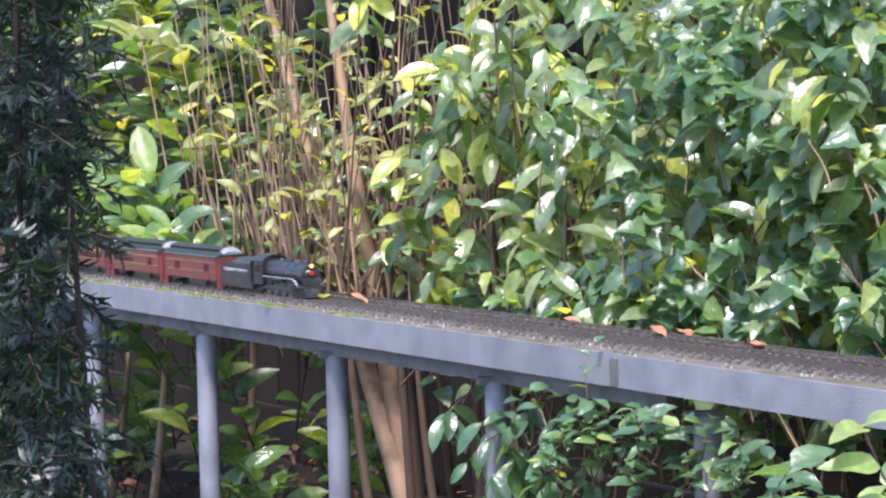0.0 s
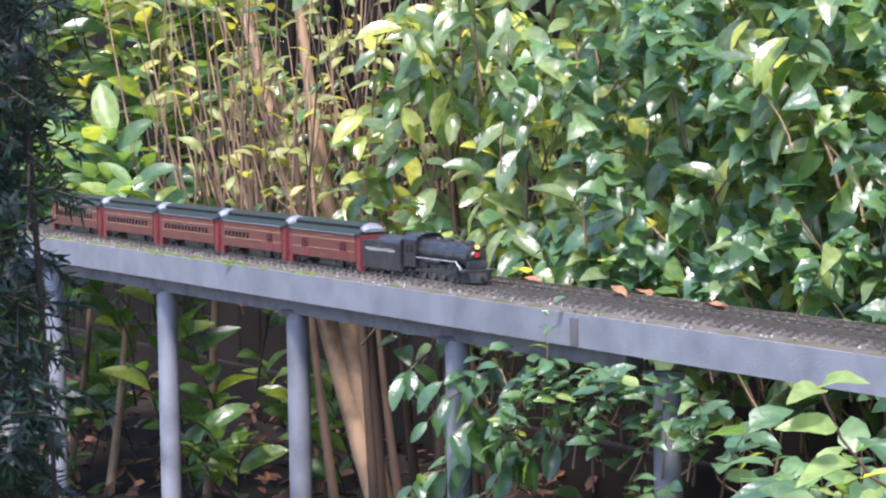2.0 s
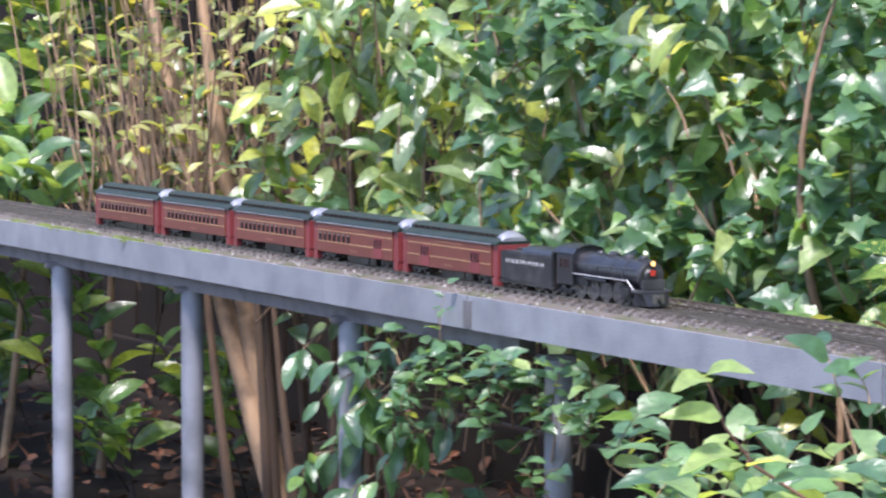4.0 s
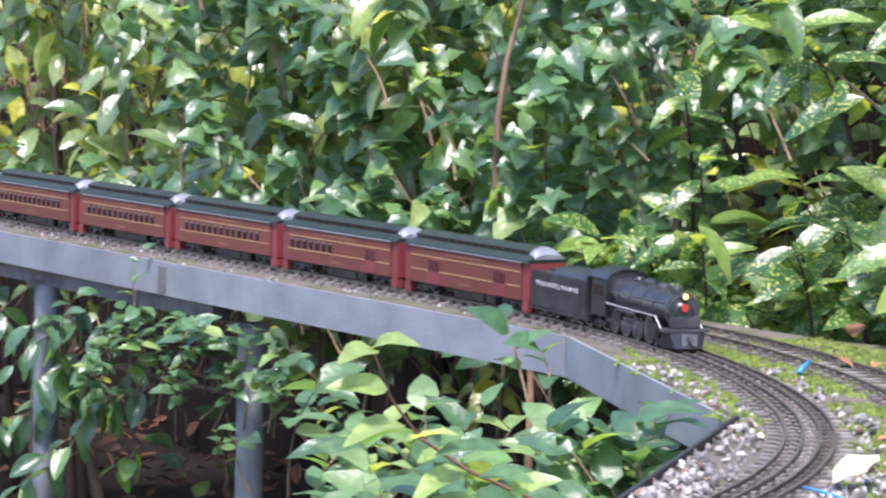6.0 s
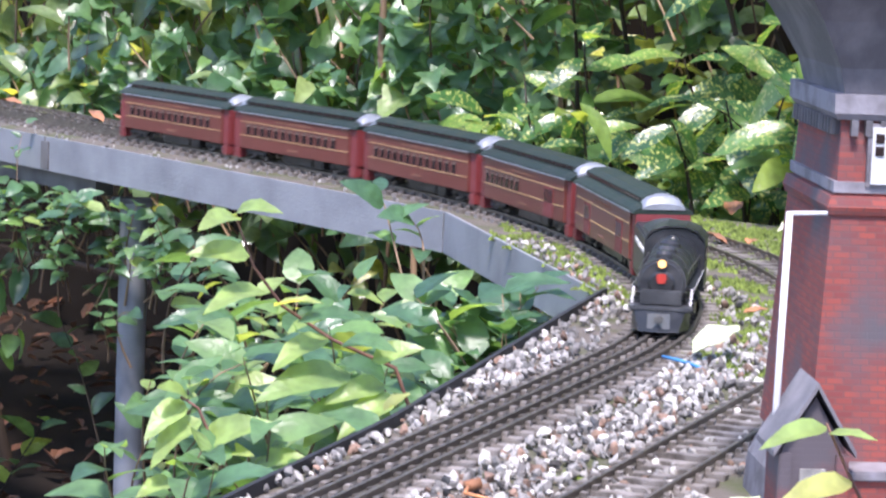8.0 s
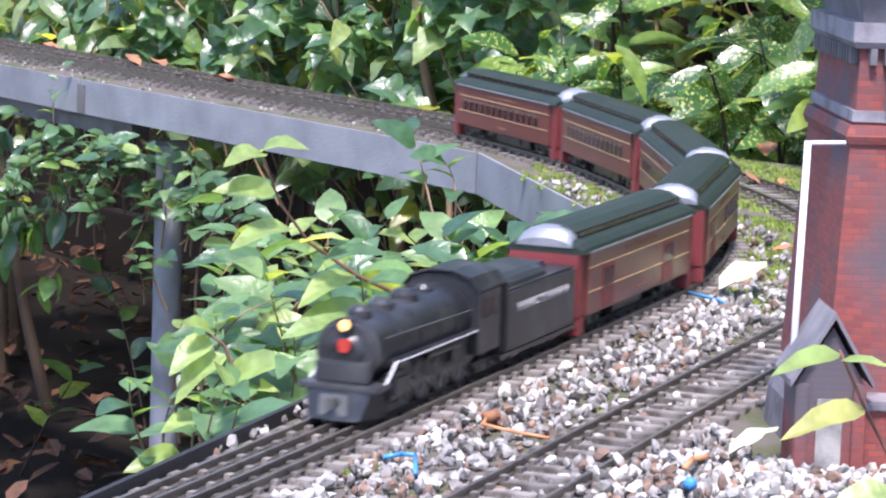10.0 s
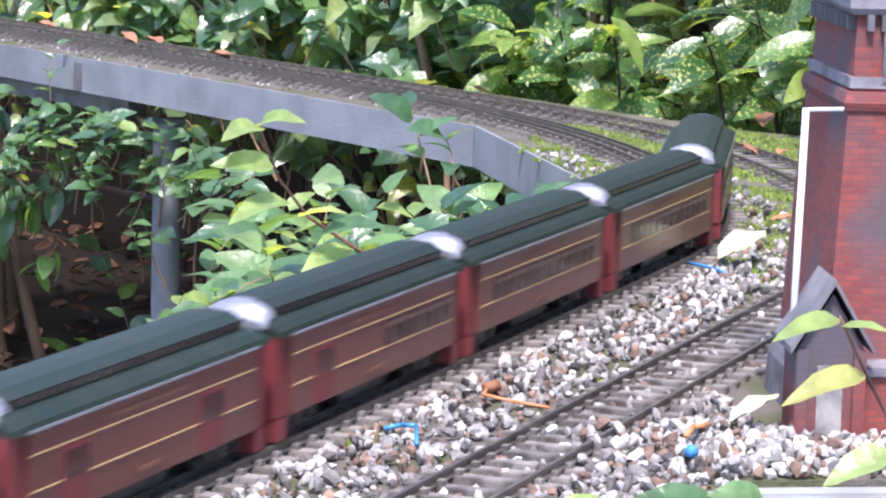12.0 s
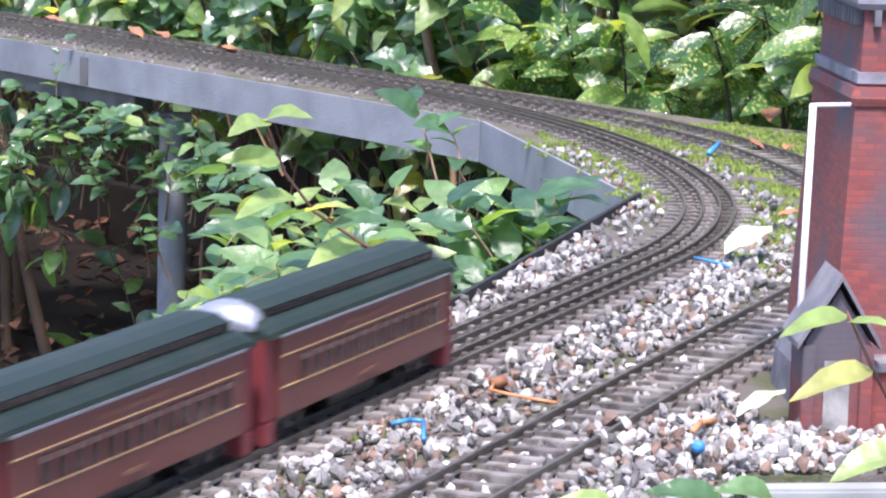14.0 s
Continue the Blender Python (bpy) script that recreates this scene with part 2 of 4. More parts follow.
def box(bm, x0, x1, y0, y1, z0, z1, bevel=0.0):
    made = bmesh.ops.create_cube(bm, size=1)["verts"]
    for v in made:
        v.co = Vector((x0 + (v.co.x + 0.5) * (x1 - x0), y0 + (v.co.y + 0.5) * (y1 - y0), z0 + (v.co.z + 0.5) * (z1 - z0)))
    if bevel:
        edges = list({e for v in made for e in v.link_edges})
        bmesh.ops.bevel(bm, geom=edges, offset=bevel, segments=2, affect="EDGES")
    return bm


def boxed(*a, bevel=0.0):
    return box(bmesh.new(), *a, bevel=bevel)


def rod(bm, a, b, r0, r1=None, n=12, caps=True):
    """A round bar from a to b."""
    a, b = Vector(a), Vector(b)
    made = bmesh.ops.create_cone(bm, cap_ends=caps, segments=n, radius1=r0, radius2=r0 if r1 is None else r1, depth=(b - a).length)["verts"]
    m = Matrix.Translation((a + b) / 2) @ (b - a).to_track_quat("Z", "Y").to_matrix().to_4x4()
    bmesh.ops.transform(bm, matrix=m, verts=made)
    return bm


def loft(bm, rings, closed=True, caps=True):
    """Skin over rings of points."""
    vs = [[bm.verts.new(p) for p in ring] for ring in rings]
    n = len(vs[0])
    for a, b in zip(vs, vs[1:]):
        for i in range(n if closed else n - 1):
            bm.faces.new((a[i], a[(i + 1) % n], b[(i + 1) % n], b[i]))
    if caps:
        bm.faces.new(vs[0][::-1])
        bm.faces.new(vs[-1])
    bmesh.ops.recalc_face_normals(bm, faces=bm.faces)
    return bm


def empty(name, m, label, category, group="", kind=""):
    ob = new(name)
    ob.matrix_world = m
    ob.empty_display_size = 0.05
    return tagged(ob, label, category, group, kind)


def raw_mesh(name, verts, faces, mats, smooth=False):
    me = bpy.data.meshes.new(name)
    me.from_pydata(verts, [], faces)
    for m in mats:
        me.materials.append(m)
    if smooth:
        me.shade_smooth()
    me.update()
    return me


# ---- plan: the bridge line and the two tracks ----
B0, ALONG, BACK = Vector((0.679, 3.593)), Vector((-0.466, 0.885)), Vector((0.885, 0.466))
AHEAD_A = -ALONG


def at(s, o, z=0.0):
    """A place by its way back along the bridge, its depth behind the front edge, and its height."""
    p = B0 + ALONG * s + BACK * o
    return Vector((p.x, p.y, z))


class Line:
    """Straight, two arcs bending one after the other, straight; way 0 where the bend begins."""

    def __init__(self, depth, back, arcs):
        p, h, w = B0 + BACK * depth + ALONG * back, math.atan2(AHEAD_A.y, AHEAD_A.x), 0.0
        self.nodes = []
        for length, angle in arcs:
            self.nodes.append((w, p, h, angle / length))
            p, h, w = self.along(p, h, angle / length, length), h - angle, w + length
        self.nodes.append((w, p, h, 0.0))

    @staticmethod
    def along(p, h, bend, way):
        if not bend:
            return p + Vector((math.cos(h), math.sin(h))) * way
        r, h2 = 1 / bend, h - bend * way
        return p + Vector((math.sin(h) - math.sin(h2), math.cos(h2) - math.cos(h))) * r

    def point(self, s):
        if s <= 0:
            return self.nodes[0][1] + AHEAD_A * s, AHEAD_A
        w, p, h, bend = [n for n in self.nodes if n[0] <= s][-1]
        h2 = h - bend * (s - w)
        return self.along(p, h, bend, s - w), Vector((math.cos(h2), math.sin(h2)))

    def side(self, s, off, z=0.0):
        p, d = self.point(s)
        p = p + Vector((-d.y, d.x)) * off      # to the left of travel, outwards on the bend
        return Vector((p.x, p.y, z))

    def offset(self, q):
        """How far q lies outwards of the line."""
        found = (q - self.nodes[0][1]).dot(BACK)
        for w, p, h, bend in self.nodes:
            if (q - p).dot(Vector((math.cos(h), math.sin(h)))) < 0:
                break
            out = Vector((-math.sin(h), math.cos(h)))
            found = (q - (p - out / bend)).length - 1 / bend if bend else (q - p).dot(out)
        return found


MAIN = Line(0.0758, 0.3775, ((1.0352, 0.5522), (0.53, 0.4373)))     # inner rail of the near track
REAR = Line(0.155, 0.129, ((0.7725, 0.4984), (0.7725, 0.4984)))       # inner rail of the far track
TRAIN_OFF = 0.0208

# ---- large structure ----
GROUND_Z = -0.75
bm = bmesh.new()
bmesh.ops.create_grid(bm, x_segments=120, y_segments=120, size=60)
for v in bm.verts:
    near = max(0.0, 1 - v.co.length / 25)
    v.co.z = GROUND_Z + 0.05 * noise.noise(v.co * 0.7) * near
tagged(part("ground", bm, SHADED_EARTH), "bare earth with leaf litter under the shrubs, coloured dark for their shade", "ground", kind="structure")

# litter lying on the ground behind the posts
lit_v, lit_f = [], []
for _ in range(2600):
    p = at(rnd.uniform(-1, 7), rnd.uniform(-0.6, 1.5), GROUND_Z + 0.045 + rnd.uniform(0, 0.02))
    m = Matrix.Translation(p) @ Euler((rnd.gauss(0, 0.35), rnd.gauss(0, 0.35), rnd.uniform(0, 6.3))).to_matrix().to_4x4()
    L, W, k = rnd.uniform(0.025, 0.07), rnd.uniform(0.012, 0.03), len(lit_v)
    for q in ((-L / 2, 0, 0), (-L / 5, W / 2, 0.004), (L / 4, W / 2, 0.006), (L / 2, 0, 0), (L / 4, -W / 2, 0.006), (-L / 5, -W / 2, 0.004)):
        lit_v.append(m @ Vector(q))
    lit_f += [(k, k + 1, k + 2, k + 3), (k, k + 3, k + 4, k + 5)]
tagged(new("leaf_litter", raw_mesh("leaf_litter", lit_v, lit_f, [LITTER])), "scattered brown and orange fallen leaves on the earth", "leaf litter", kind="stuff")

fence = empty("fence", Matrix(), "vertical-board garden fence, dark brown with the shade put into its colour", "fence", kind="structure")
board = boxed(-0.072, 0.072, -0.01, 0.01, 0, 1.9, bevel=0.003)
first_board = part("board", board, SHADED_BOARD, fence)
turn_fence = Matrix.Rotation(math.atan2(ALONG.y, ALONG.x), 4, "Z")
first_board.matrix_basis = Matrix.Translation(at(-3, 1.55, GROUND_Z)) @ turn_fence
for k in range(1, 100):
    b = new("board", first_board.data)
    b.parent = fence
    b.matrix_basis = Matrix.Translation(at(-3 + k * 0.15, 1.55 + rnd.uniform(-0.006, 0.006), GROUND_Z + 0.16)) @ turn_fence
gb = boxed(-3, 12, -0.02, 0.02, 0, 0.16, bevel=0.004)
part("gravel_board", gb, SHADED_BOARD, fence).matrix_basis = Matrix.Translation(at(0, 1.52, GROUND_Z)) @ turn_fence

# the raised deck: slab outline, inner edge first
OUTLINE = [at(7, 0), at(0, 0), Vector((0.733, 2.881, 0)), Vector((0.422, 2.156, 0)), Vector((-0.622, 0.084, 0)), Vector((-0.36, -0.08, 0)), Vector((0.45, 1.42, 0)),
           Vector((0.555, 1.672, 0)), Vector((1.5, 1.70, 0)), Vector((1.6, 3.1, 0)), Vector((1.02, 3.60, 0)), at(0.55, 0.27), at(7, 0.25)]
bm = bmesh.new()
top = [bm.verts.new((p.x, p.y, 0)) for p in OUTLINE]
low = [bm.verts.new((p.x, p.y, -0.03)) for p in OUTLINE]
bm.faces.new(top)
bm.faces.new(low[::-1])
for i in range(len(top)):
    j = (i + 1) % len(top)
    bm.faces.new((top[i], top[j], low[j], low[i]))
bmesh.ops.recalc_face_normals(bm, faces=bm.faces)
deck = tagged(part("deck", bm, DECK), "raised railway deck with dirt, gravel and patches of moss", "deck", kind="structure")


def strip(bm, a, b, out, back, z0, z1):
    """A plate standing along a to b, from `out` before the line to `back` behind it."""
    a, b = Vector(a), Vector(b)
    d = (b - a).normalized()
    n = Vector((d.y, -d.x, 0))
    ring = lambda p: [p + n * out + Vector((0, 0, z0)), p - n * back + Vector((0, 0, z0)), p - n * back + Vector((0, 0, z1)), p + n * out + Vector((0, 0, z1))]  # noqa: E731
    return loft(bm, [ring(a), ring(b)])


# bridge: angle-iron beams in two lengths, the lower flange, posts
bridge = empty("bridge", Matrix(), "galvanised steel viaduct beams on grey tubular posts", "bridge", kind="structure")
SEAM = 1.02
CORNER = Vector((0.733, 2.881, 0))
for a, b in ((at(7, 0), at(SEAM + 0.002, 0)), (at(SEAM - 0.002, 0), at(0.004, 0)), (at(0, 0), CORNER)):
    bm = bmesh.new()
    strip(bm, a, b, 0.004, 0.0, -0.048, 0.003)
    part("beam", bm, STEEL, bridge)
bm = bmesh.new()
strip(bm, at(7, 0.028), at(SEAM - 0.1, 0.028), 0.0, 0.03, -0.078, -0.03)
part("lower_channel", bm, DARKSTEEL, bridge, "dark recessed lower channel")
bm = bmesh.new()
strip(bm, at(SEAM + 0.008, -0.0045), at(SEAM - 0.014, -0.0045), 0.002, 0.0, -0.046, -0.004)
part("joint_plate", bm, DARKSTEEL, bridge)
post_mesh = None
for s in (3.40, 2.74, 2.11, 1.48, 0.825):
    if post_mesh is None:
        bm = bmesh.new()
        rod(bm, (0, 0, GROUND_Z), (0, 0, -0.078), 0.021, n=28)
        bmesh.ops.bevel(bm, geom=[e for e in bm.edges if e.is_boundary], offset=0.001)
        p = part("post", bm, PIPE, bridge, smooth=True)
        post_mesh = p.data
        post_mesh.set_sharp_from_angle(angle=radians(40))
    else:
        p = new("post", post_mesh)
        p.parent = bridge
    p.location = at(s, 0.04)
    bm = boxed(-0.03, 0.03, -0.012, 0.012, -0.083, -0.070, bevel=0.002)
    part("bracket", bm, DARKSTEEL, bridge).location = at(s, 0.035)
bm = bmesh.new()
strip(bm, CORNER, Vector((0.422, 2.156, 0)), 0.004, 0.0, -0.03, 0.010)
strip(bm, Vector((0.422, 2.156, 0)), Vector((-0.622, 0.084, 0)), 0.004, 0.0, -0.03, 0.010)
tagged(part("deck_edging", bm, RUBBER), "thin black edging strip along the gravel deck", "edging", kind="structure")
bm = bmesh.new()
box(bm, 0.552, 1.5, 1.655, 1.675, -0.12, -0.004, bevel=0.002)
tagged(part("front_board", bm, CONCRETE), "plain grey board along the front of the deck", "board", kind="structure")

# posts that carry the gravel deck
for x, y in ((1.40, 1.85), (1.40, 2.95), (0.70, 2.00), (0.08, 1.10), (-0.42, 0.15)):
    part("deck_post", rod(bmesh.new(), (x, y, GROUND_Z - 0.06), (x, y, -0.03), 0.021, n=28), PIPE, bridge, smooth=False)

# ---- tracks ----


def track(line, rails, way0, way1, label):
    thing = empty("railway_track", Matrix(), label, "railway track")
    mid = (rails[0] + rails[-1]) / 2
    for off in rails:
        rings, s = [], way0
        while s <= way1:
            rings.append([line.side(s, off + w, z) for w, z in ((-0.0028, 0.005), (0.0028, 0.005), (0.0010, 0.0062), (0.0013, 0.0095), (0.0013, 0.0112), (-0.0013, 0.0112), (-0.0013, 0.0095), (-0.0010, 0.0062))])
            s += 0.05
        part("rail", loft(bmesh.new(), rings), RAILM, thing)
    bm = bmesh.new()
    half = 0.042
    box(bm, -0.0062, 0.0062, -half, half, -0.003, 0.005, bevel=0.0008)
    for off in rails:
        for sgn in (-1, 1):
            y = off - mid + sgn * 0.0040
            box(bm, -0.0035, 0.0035, y - 0.0022, y + 0.0022, 0.004, 0.0082)
    me = None
    s, n = way1, 0
    while s > way0:
        if me is None:
            ob = part("sleeper", bm, SLEEPER, thing)
            me = ob.data
        else:
            ob = new("sleeper", me)
            ob.parent = thing
        p, d = line.point(s)
        ob.matrix_basis = Matrix.Translation(line.side(s, mid + rnd.uniform(-0.001, 0.001), rnd.uniform(-0.0008, 0.0005))) @ Matrix.Rotation(math.atan2(d.y, d.x) + rnd.uniform(-0.02, 0.02), 4, "Z")
        s -= 0.026
        n += 1
    return thing


track(MAIN, (0, 0.0175, 0.034, 0.048), -4.2, 4.2, "four-rail multi-gauge garden railway track on weathered sleepers")
track(REAR, (0, 0.050), -4.4, 3.2, "two-rail wide-gauge garden railway track half buried in gravel")

# ---- gravel, moss and litter on the deck ----


def stone_mesh(name, mat, places, seed):
    """Many small angular stones as one mesh."""
    r = random.Random(seed)
    base = bmesh.new()
    bmesh.ops.create_icosphere(base, subdivisions=1, radius=1)
    bv, bf = [v.co.copy() for v in base.verts], [[v.index for v in f.verts] for f in base.faces]
    base.free()
    verts, faces = [], []
    for p, size in places:
        m = Euler((r.uniform(0, 6), r.uniform(0, 6), r.uniform(0, 6))).to_matrix() @ Matrix.Diagonal((size * r.uniform(0.7, 1.3), size * r.uniform(0.55, 1.0), size * r.uniform(0.4, 0.8)))
        k = len(verts)
        verts += [p + m @ (v * r.uniform(0.62, 1.22)) for v in bv]
        faces += [[i + k for i in f] for f in bf]
    return raw_mesh(name, verts, faces, [mat])


def inside(p, poly=[(q.x, q.y) for q in OUTLINE]):
    hit = False
    for (x0, y0), (x1, y1) in zip(poly, poly[1:] + poly[:1]):
        if (y0 > p.y) != (y1 > p.y) and p.x < x0 + (p.y - y0) / (y1 - y0) * (x1 - x0):
            hit = not hit
    return hit


def near_line(line, p, lo, hi):
    """Whether p lies between two offsets of a track."""
    return lo < line.offset(p) < hi


piles = {"grey": [], "pale": [], "brown": []}
for _ in range(50000):
    p = Vector((rnd.uniform(0.05, 1.15), rnd.uniform(1.2, 3.3)))
    if not inside(p) or (p.y > 2.75 and p.x > 0.88):
        continue
    on_main = near_line(MAIN, p, -0.022, 0.068)
    on_rear = near_line(REAR, p, -0.022, 0.067)
    if on_main and rnd.random() < 0.9 or on_rear and rnd.random() < 0.55:
        continue
    if p.y > 2.55 and not on_main and rnd.random() < 0.7:
        continue
    if (0.60 < p.x < 0.86 and 1.76 < p.y < 1.99):
        continue
    size = rnd.choice((0.0022, 0.0028, 0.0034, 0.0040, 0.0048, 0.0060)) * (0.55 if on_main else 1)
    z = size * 0.35 + (0.0 if on_main or on_rear else rnd.uniform(0, 0.005))
    kind = rnd.choices(("grey", "pale", "brown"), (0.66, 0.21, 0.13))[0]
    piles[kind].append((Vector((p.x, p.y, z)), size))
for _ in range(900):      # heap of larger stones beside the tower
    p = Vector((rnd.gauss(0.615, 0.06), rnd.gauss(1.735, 0.03)))
    if inside(p) and not (0.60 < p.x < 0.86 and 1.775 < p.y < 1.99):
        piles[rnd.choice(("grey", "pale", "pale", "brown"))].append((Vector((p.x, p.y, rnd.uniform(0.003, 0.012))), rnd.uniform(0.0035, 0.0065)))
for _ in range(1500):     # dirt stones along the bridge
    p = at(rnd.uniform(-0.2, 5), rnd.uniform(0.004, 0.24))
    if near_line(MAIN, p.to_2d(), -0.016, 0.064) or near_line(REAR, p.to_2d(), -0.016, 0.066):
        continue
    piles["grey" if rnd.random() < 0.95 else "pale"].append((Vector((p.x, p.y, 0.002)), rnd.uniform(0.0015, 0.004)))
for key, mat, text in (("grey", STONE, "loose grey ballast stones on the railway deck"), ("pale", PALESTONE, "pale white ballast stones on the railway deck"), ("brown", REDSTONE, "brown ballast stones on the railway deck")):
    tagged(new("gravel", stone_mesh("gravel", mat, piles[key], 3)), text, "gravel", kind="stuff")

moss_v, moss_f = [], []
MOSS_SPOTS = [(0.347, 1.769, 0.018), (0.385, 1.69, 0.014), (0.52, 1.98, 0.010), (0.33, 1.79, 0.008)]
for _ in range(900):
    u = rnd.random()
    if u < 0.62:
        p = Vector((rnd.uniform(0.74, 1.12), rnd.uniform(2.35, 3.65)))
    elif u < 0.8:
        p = at(rnd.uniform(0.0, 1.6), rnd.uniform(0.105, 0.26)).to_2d()
    elif u < 0.9:
        p = at(rnd.uniform(2.0, 5.0), rnd.uniform(0.004, 0.022)).to_2d()
    else:
        p = Vector((rnd.uniform(0.68, 0.78), rnd.uniform(2.8, 3.5)))
    if inside(p) and not near_line(MAIN, p, -0.012, 0.058):
        MOSS_SPOTS.append((p.x, p.y, rnd.uniform(0.010, 0.042) if u < 0.62 else rnd.uniform(0.006, 0.02)))
for x, y, r0 in MOSS_SPOTS:
    for _ in range(int(r0 * 1600)):
        a, q = rnd.uniform(0, 6.3), r0 * math.sqrt(rnd.random()) * rnd.uniform(0.6, 1.1)
        c = Vector((x + q * math.cos(a), y + q * math.sin(a) * 0.8, 0.0))
        h, w, k = rnd.uniform(0.003, 0.009) * (1 - 0.5 * q / r0), rnd.uniform(0.002, 0.004), len(moss_v)
        moss_v += [c + Vector((w * math.cos(b), w * math.sin(b), 0)) for b in (a, a + 1.57, a + 3.14, a + 4.71)] + [c + Vector((rnd.uniform(-w, w), rnd.uniform(-w, w), h))]
        moss_f += [(k, k + 1, k + 4), (k + 1, k + 2, k + 4), (k + 2, k + 3, k + 4), (k + 3, k, k + 4)]
tagged(new("moss", raw_mesh("moss", moss_v, moss_f, [MOSS])), "bright green cushions of moss on the deck", "moss", kind="stuff")

# ---- leaves and shrubs ----


def leaf_points(length, width, kind):
    """Half-width along the leaf, by its kind."""
    steps = 7
    out = []
    for i in range(steps + 1):
        u = i / steps
        if kind == "long":
            w = math.sin(math.pi * u ** 0.85) ** 0.9
        elif kind == "ovate":
            w = math.sin(math.pi * u ** 0.7) ** 0.75 * (1 - 0.25 * u)
        elif kind == "ivy":
            w = (0.55, 1.0, 0.85, 0.55, 0.62, 0.42, 0.2, 0.0)[i]
        else:
            w = math.sin(math.pi * u ** 0.95) ** 0.7
        if kind == "ovate" and i % 2:
            w *= 0.94
        out.append((u * length, max(w, 0.03 if u < 1 else 0.0) * width / 2))
    return out


def leaf_geometry(length, width, kind, fold, curl, wave):
    verts, faces = [], []
    pts = leaf_points(length, width, kind)
    for i, (x, w) in enumerate(pts):
        u = x / length
        z = -curl * length * u * u + 0.05 * length * math.sin(3.1 * u)
        rip = wave * width * math.sin(i * 1.9)
        for side in (-1, -0.5, 0, 0.5, 1):
            verts.append(Vector((x, w * side, z + fold * w * abs(side) + (rip if abs(side) == 1 else 0))))
    for i in range(len(pts) - 1):
        for k in range(4):
            a = i * 5 + k
            faces.append((a, a + 5, a + 6, a + 1))
    return verts, faces


def leaf_kit(kind, aspect, count=4, seed=1):
    r = random.Random(seed)
    return [leaf_geometry(1.0, aspect * r.uniform(0.85, 1.15), kind, r.uniform(0.1, 0.45), r.uniform(0.05, 0.35), r.uniform(0, 0.04)) for _ in range(count)]


def facing(direction, up):
    """A turn whose x runs along the leaf and whose z is near up."""
    x = direction.normalized()
    y = up.cross(x)
    if y.length < 1e-3:
        y = Vector((0, 1, 0))
    y.normalize()
    return Matrix((x, y, x.cross(y))).transposed()


def shrub(name, label, category, shoots, kit, mats, leaf, per_shoot, stem_mat, stem_r, seed, droop=0.2, singles=90, lift=0.35, spread=0.75, view=0.6):
    """Stems from base to tip with leaves round their upper part. shoots: pairs of base and tip."""
    r = random.Random(seed)
    thing = empty(name, Matrix(), label, category)
    stems = bmesh.new()
    verts, faces, slots, singles_left = [], [], [], singles
    mats = mats if isinstance(mats, (list, tuple)) else [mats]
    meshes = {}
    to_eye = Vector((0, -1, 0.25))
    for base, tip in shoots:
        mid = (base + tip) / 2 + Vector((r.gauss(0, 0.03), r.gauss(0, 0.03), r.uniform(-0.02, 0.05)))
        curve = [base * (1 - u) ** 2 + mid * 2 * u * (1 - u) + tip * u * u for u in (i / 6 for i in range(7))]
        rings = []
        for i, p in enumerate(curve):
            d = (curve[min(i + 1, 6)] - curve[max(i - 1, 0)]).normalized()
            a = d.orthogonal().normalized()
            b = d.cross(a)
            rad = stem_r * (1 - 0.75 * i / 6)
            rings.append([p + (a * math.cos(c) + b * math.sin(c)) * rad for c in (0, 1.257, 2.513, 3.77, 5.027)])
        vs = [[stems.verts.new(p) for p in ring] for ring in rings]
        for ra, rb in zip(vs, vs[1:]):
            for i in range(5):
                stems.faces.new((ra[i], ra[(i + 1) % 5], rb[(i + 1) % 5], rb[i]))
        n = max(1, int(per_shoot * r.uniform(0.7, 1.3)))
        turn = r.uniform(0, 6.3)
        for k in range(n):
            u = 1.0 - 0.62 * (k / max(n, 1)) ** 1.1
            p = base * (1 - u) ** 2 + mid * 2 * u * (1 - u) + tip * u * u
            axis = (tip - mid).normalized()
            turn += 2.4
            out = Vector((math.cos(turn), math.sin(turn), 0)) * spread + axis * 0.35 + Vector((0, 0, lift - droop * r.uniform(0.4, 1.8))) + to_eye * 0.25 * view
            up = Vector((r.gauss(0, 0.35), r.gauss(0, 0.35), 1)) + to_eye * view * r.uniform(0.2, 1.6)
            size = leaf * r.uniform(0.62, 1.2)
            rot = facing(out, up)
            which, mat = r.randrange(len(kit)), r.choices(range(len(mats)), [1.0] + [0.35] * (len(mats) - 1))[0]
            m = Matrix.LocRotScale(p, rot.to_quaternion(), Vector((size,) * 3))
            if singles_left > 0 and r.random() < 0.5:
                singles_left -= 1
                if (which, mat) not in meshes:
                    meshes[which, mat] = raw_mesh("leaf", [v * leaf for v in kit[which][0]], kit[which][1], [mats[mat]], smooth=True)
                ob = new("leaf", meshes[which, mat])
                ob.parent = thing
                ob.matrix_basis = m @ Matrix.Scale(1 / leaf, 4)
            else:
                k0 = len(verts)
                verts += [m @ v for v in kit[which][0]]
                faces += [[i + k0 for i in f] for f in kit[which][1]]
                slots += [mat] * len(kit[which][1])
    part("branchwork", stems, stem_mat, thing, smooth=True)["kind"] = "stuff"
    if verts:
        me = raw_mesh("foliage", verts, faces, mats, smooth=True)
        me.polygons.foreach_set("material_index", slots)
        ob = new("foliage", me)
        ob.parent = thing
        ob["kind"] = "stuff"
    return thing


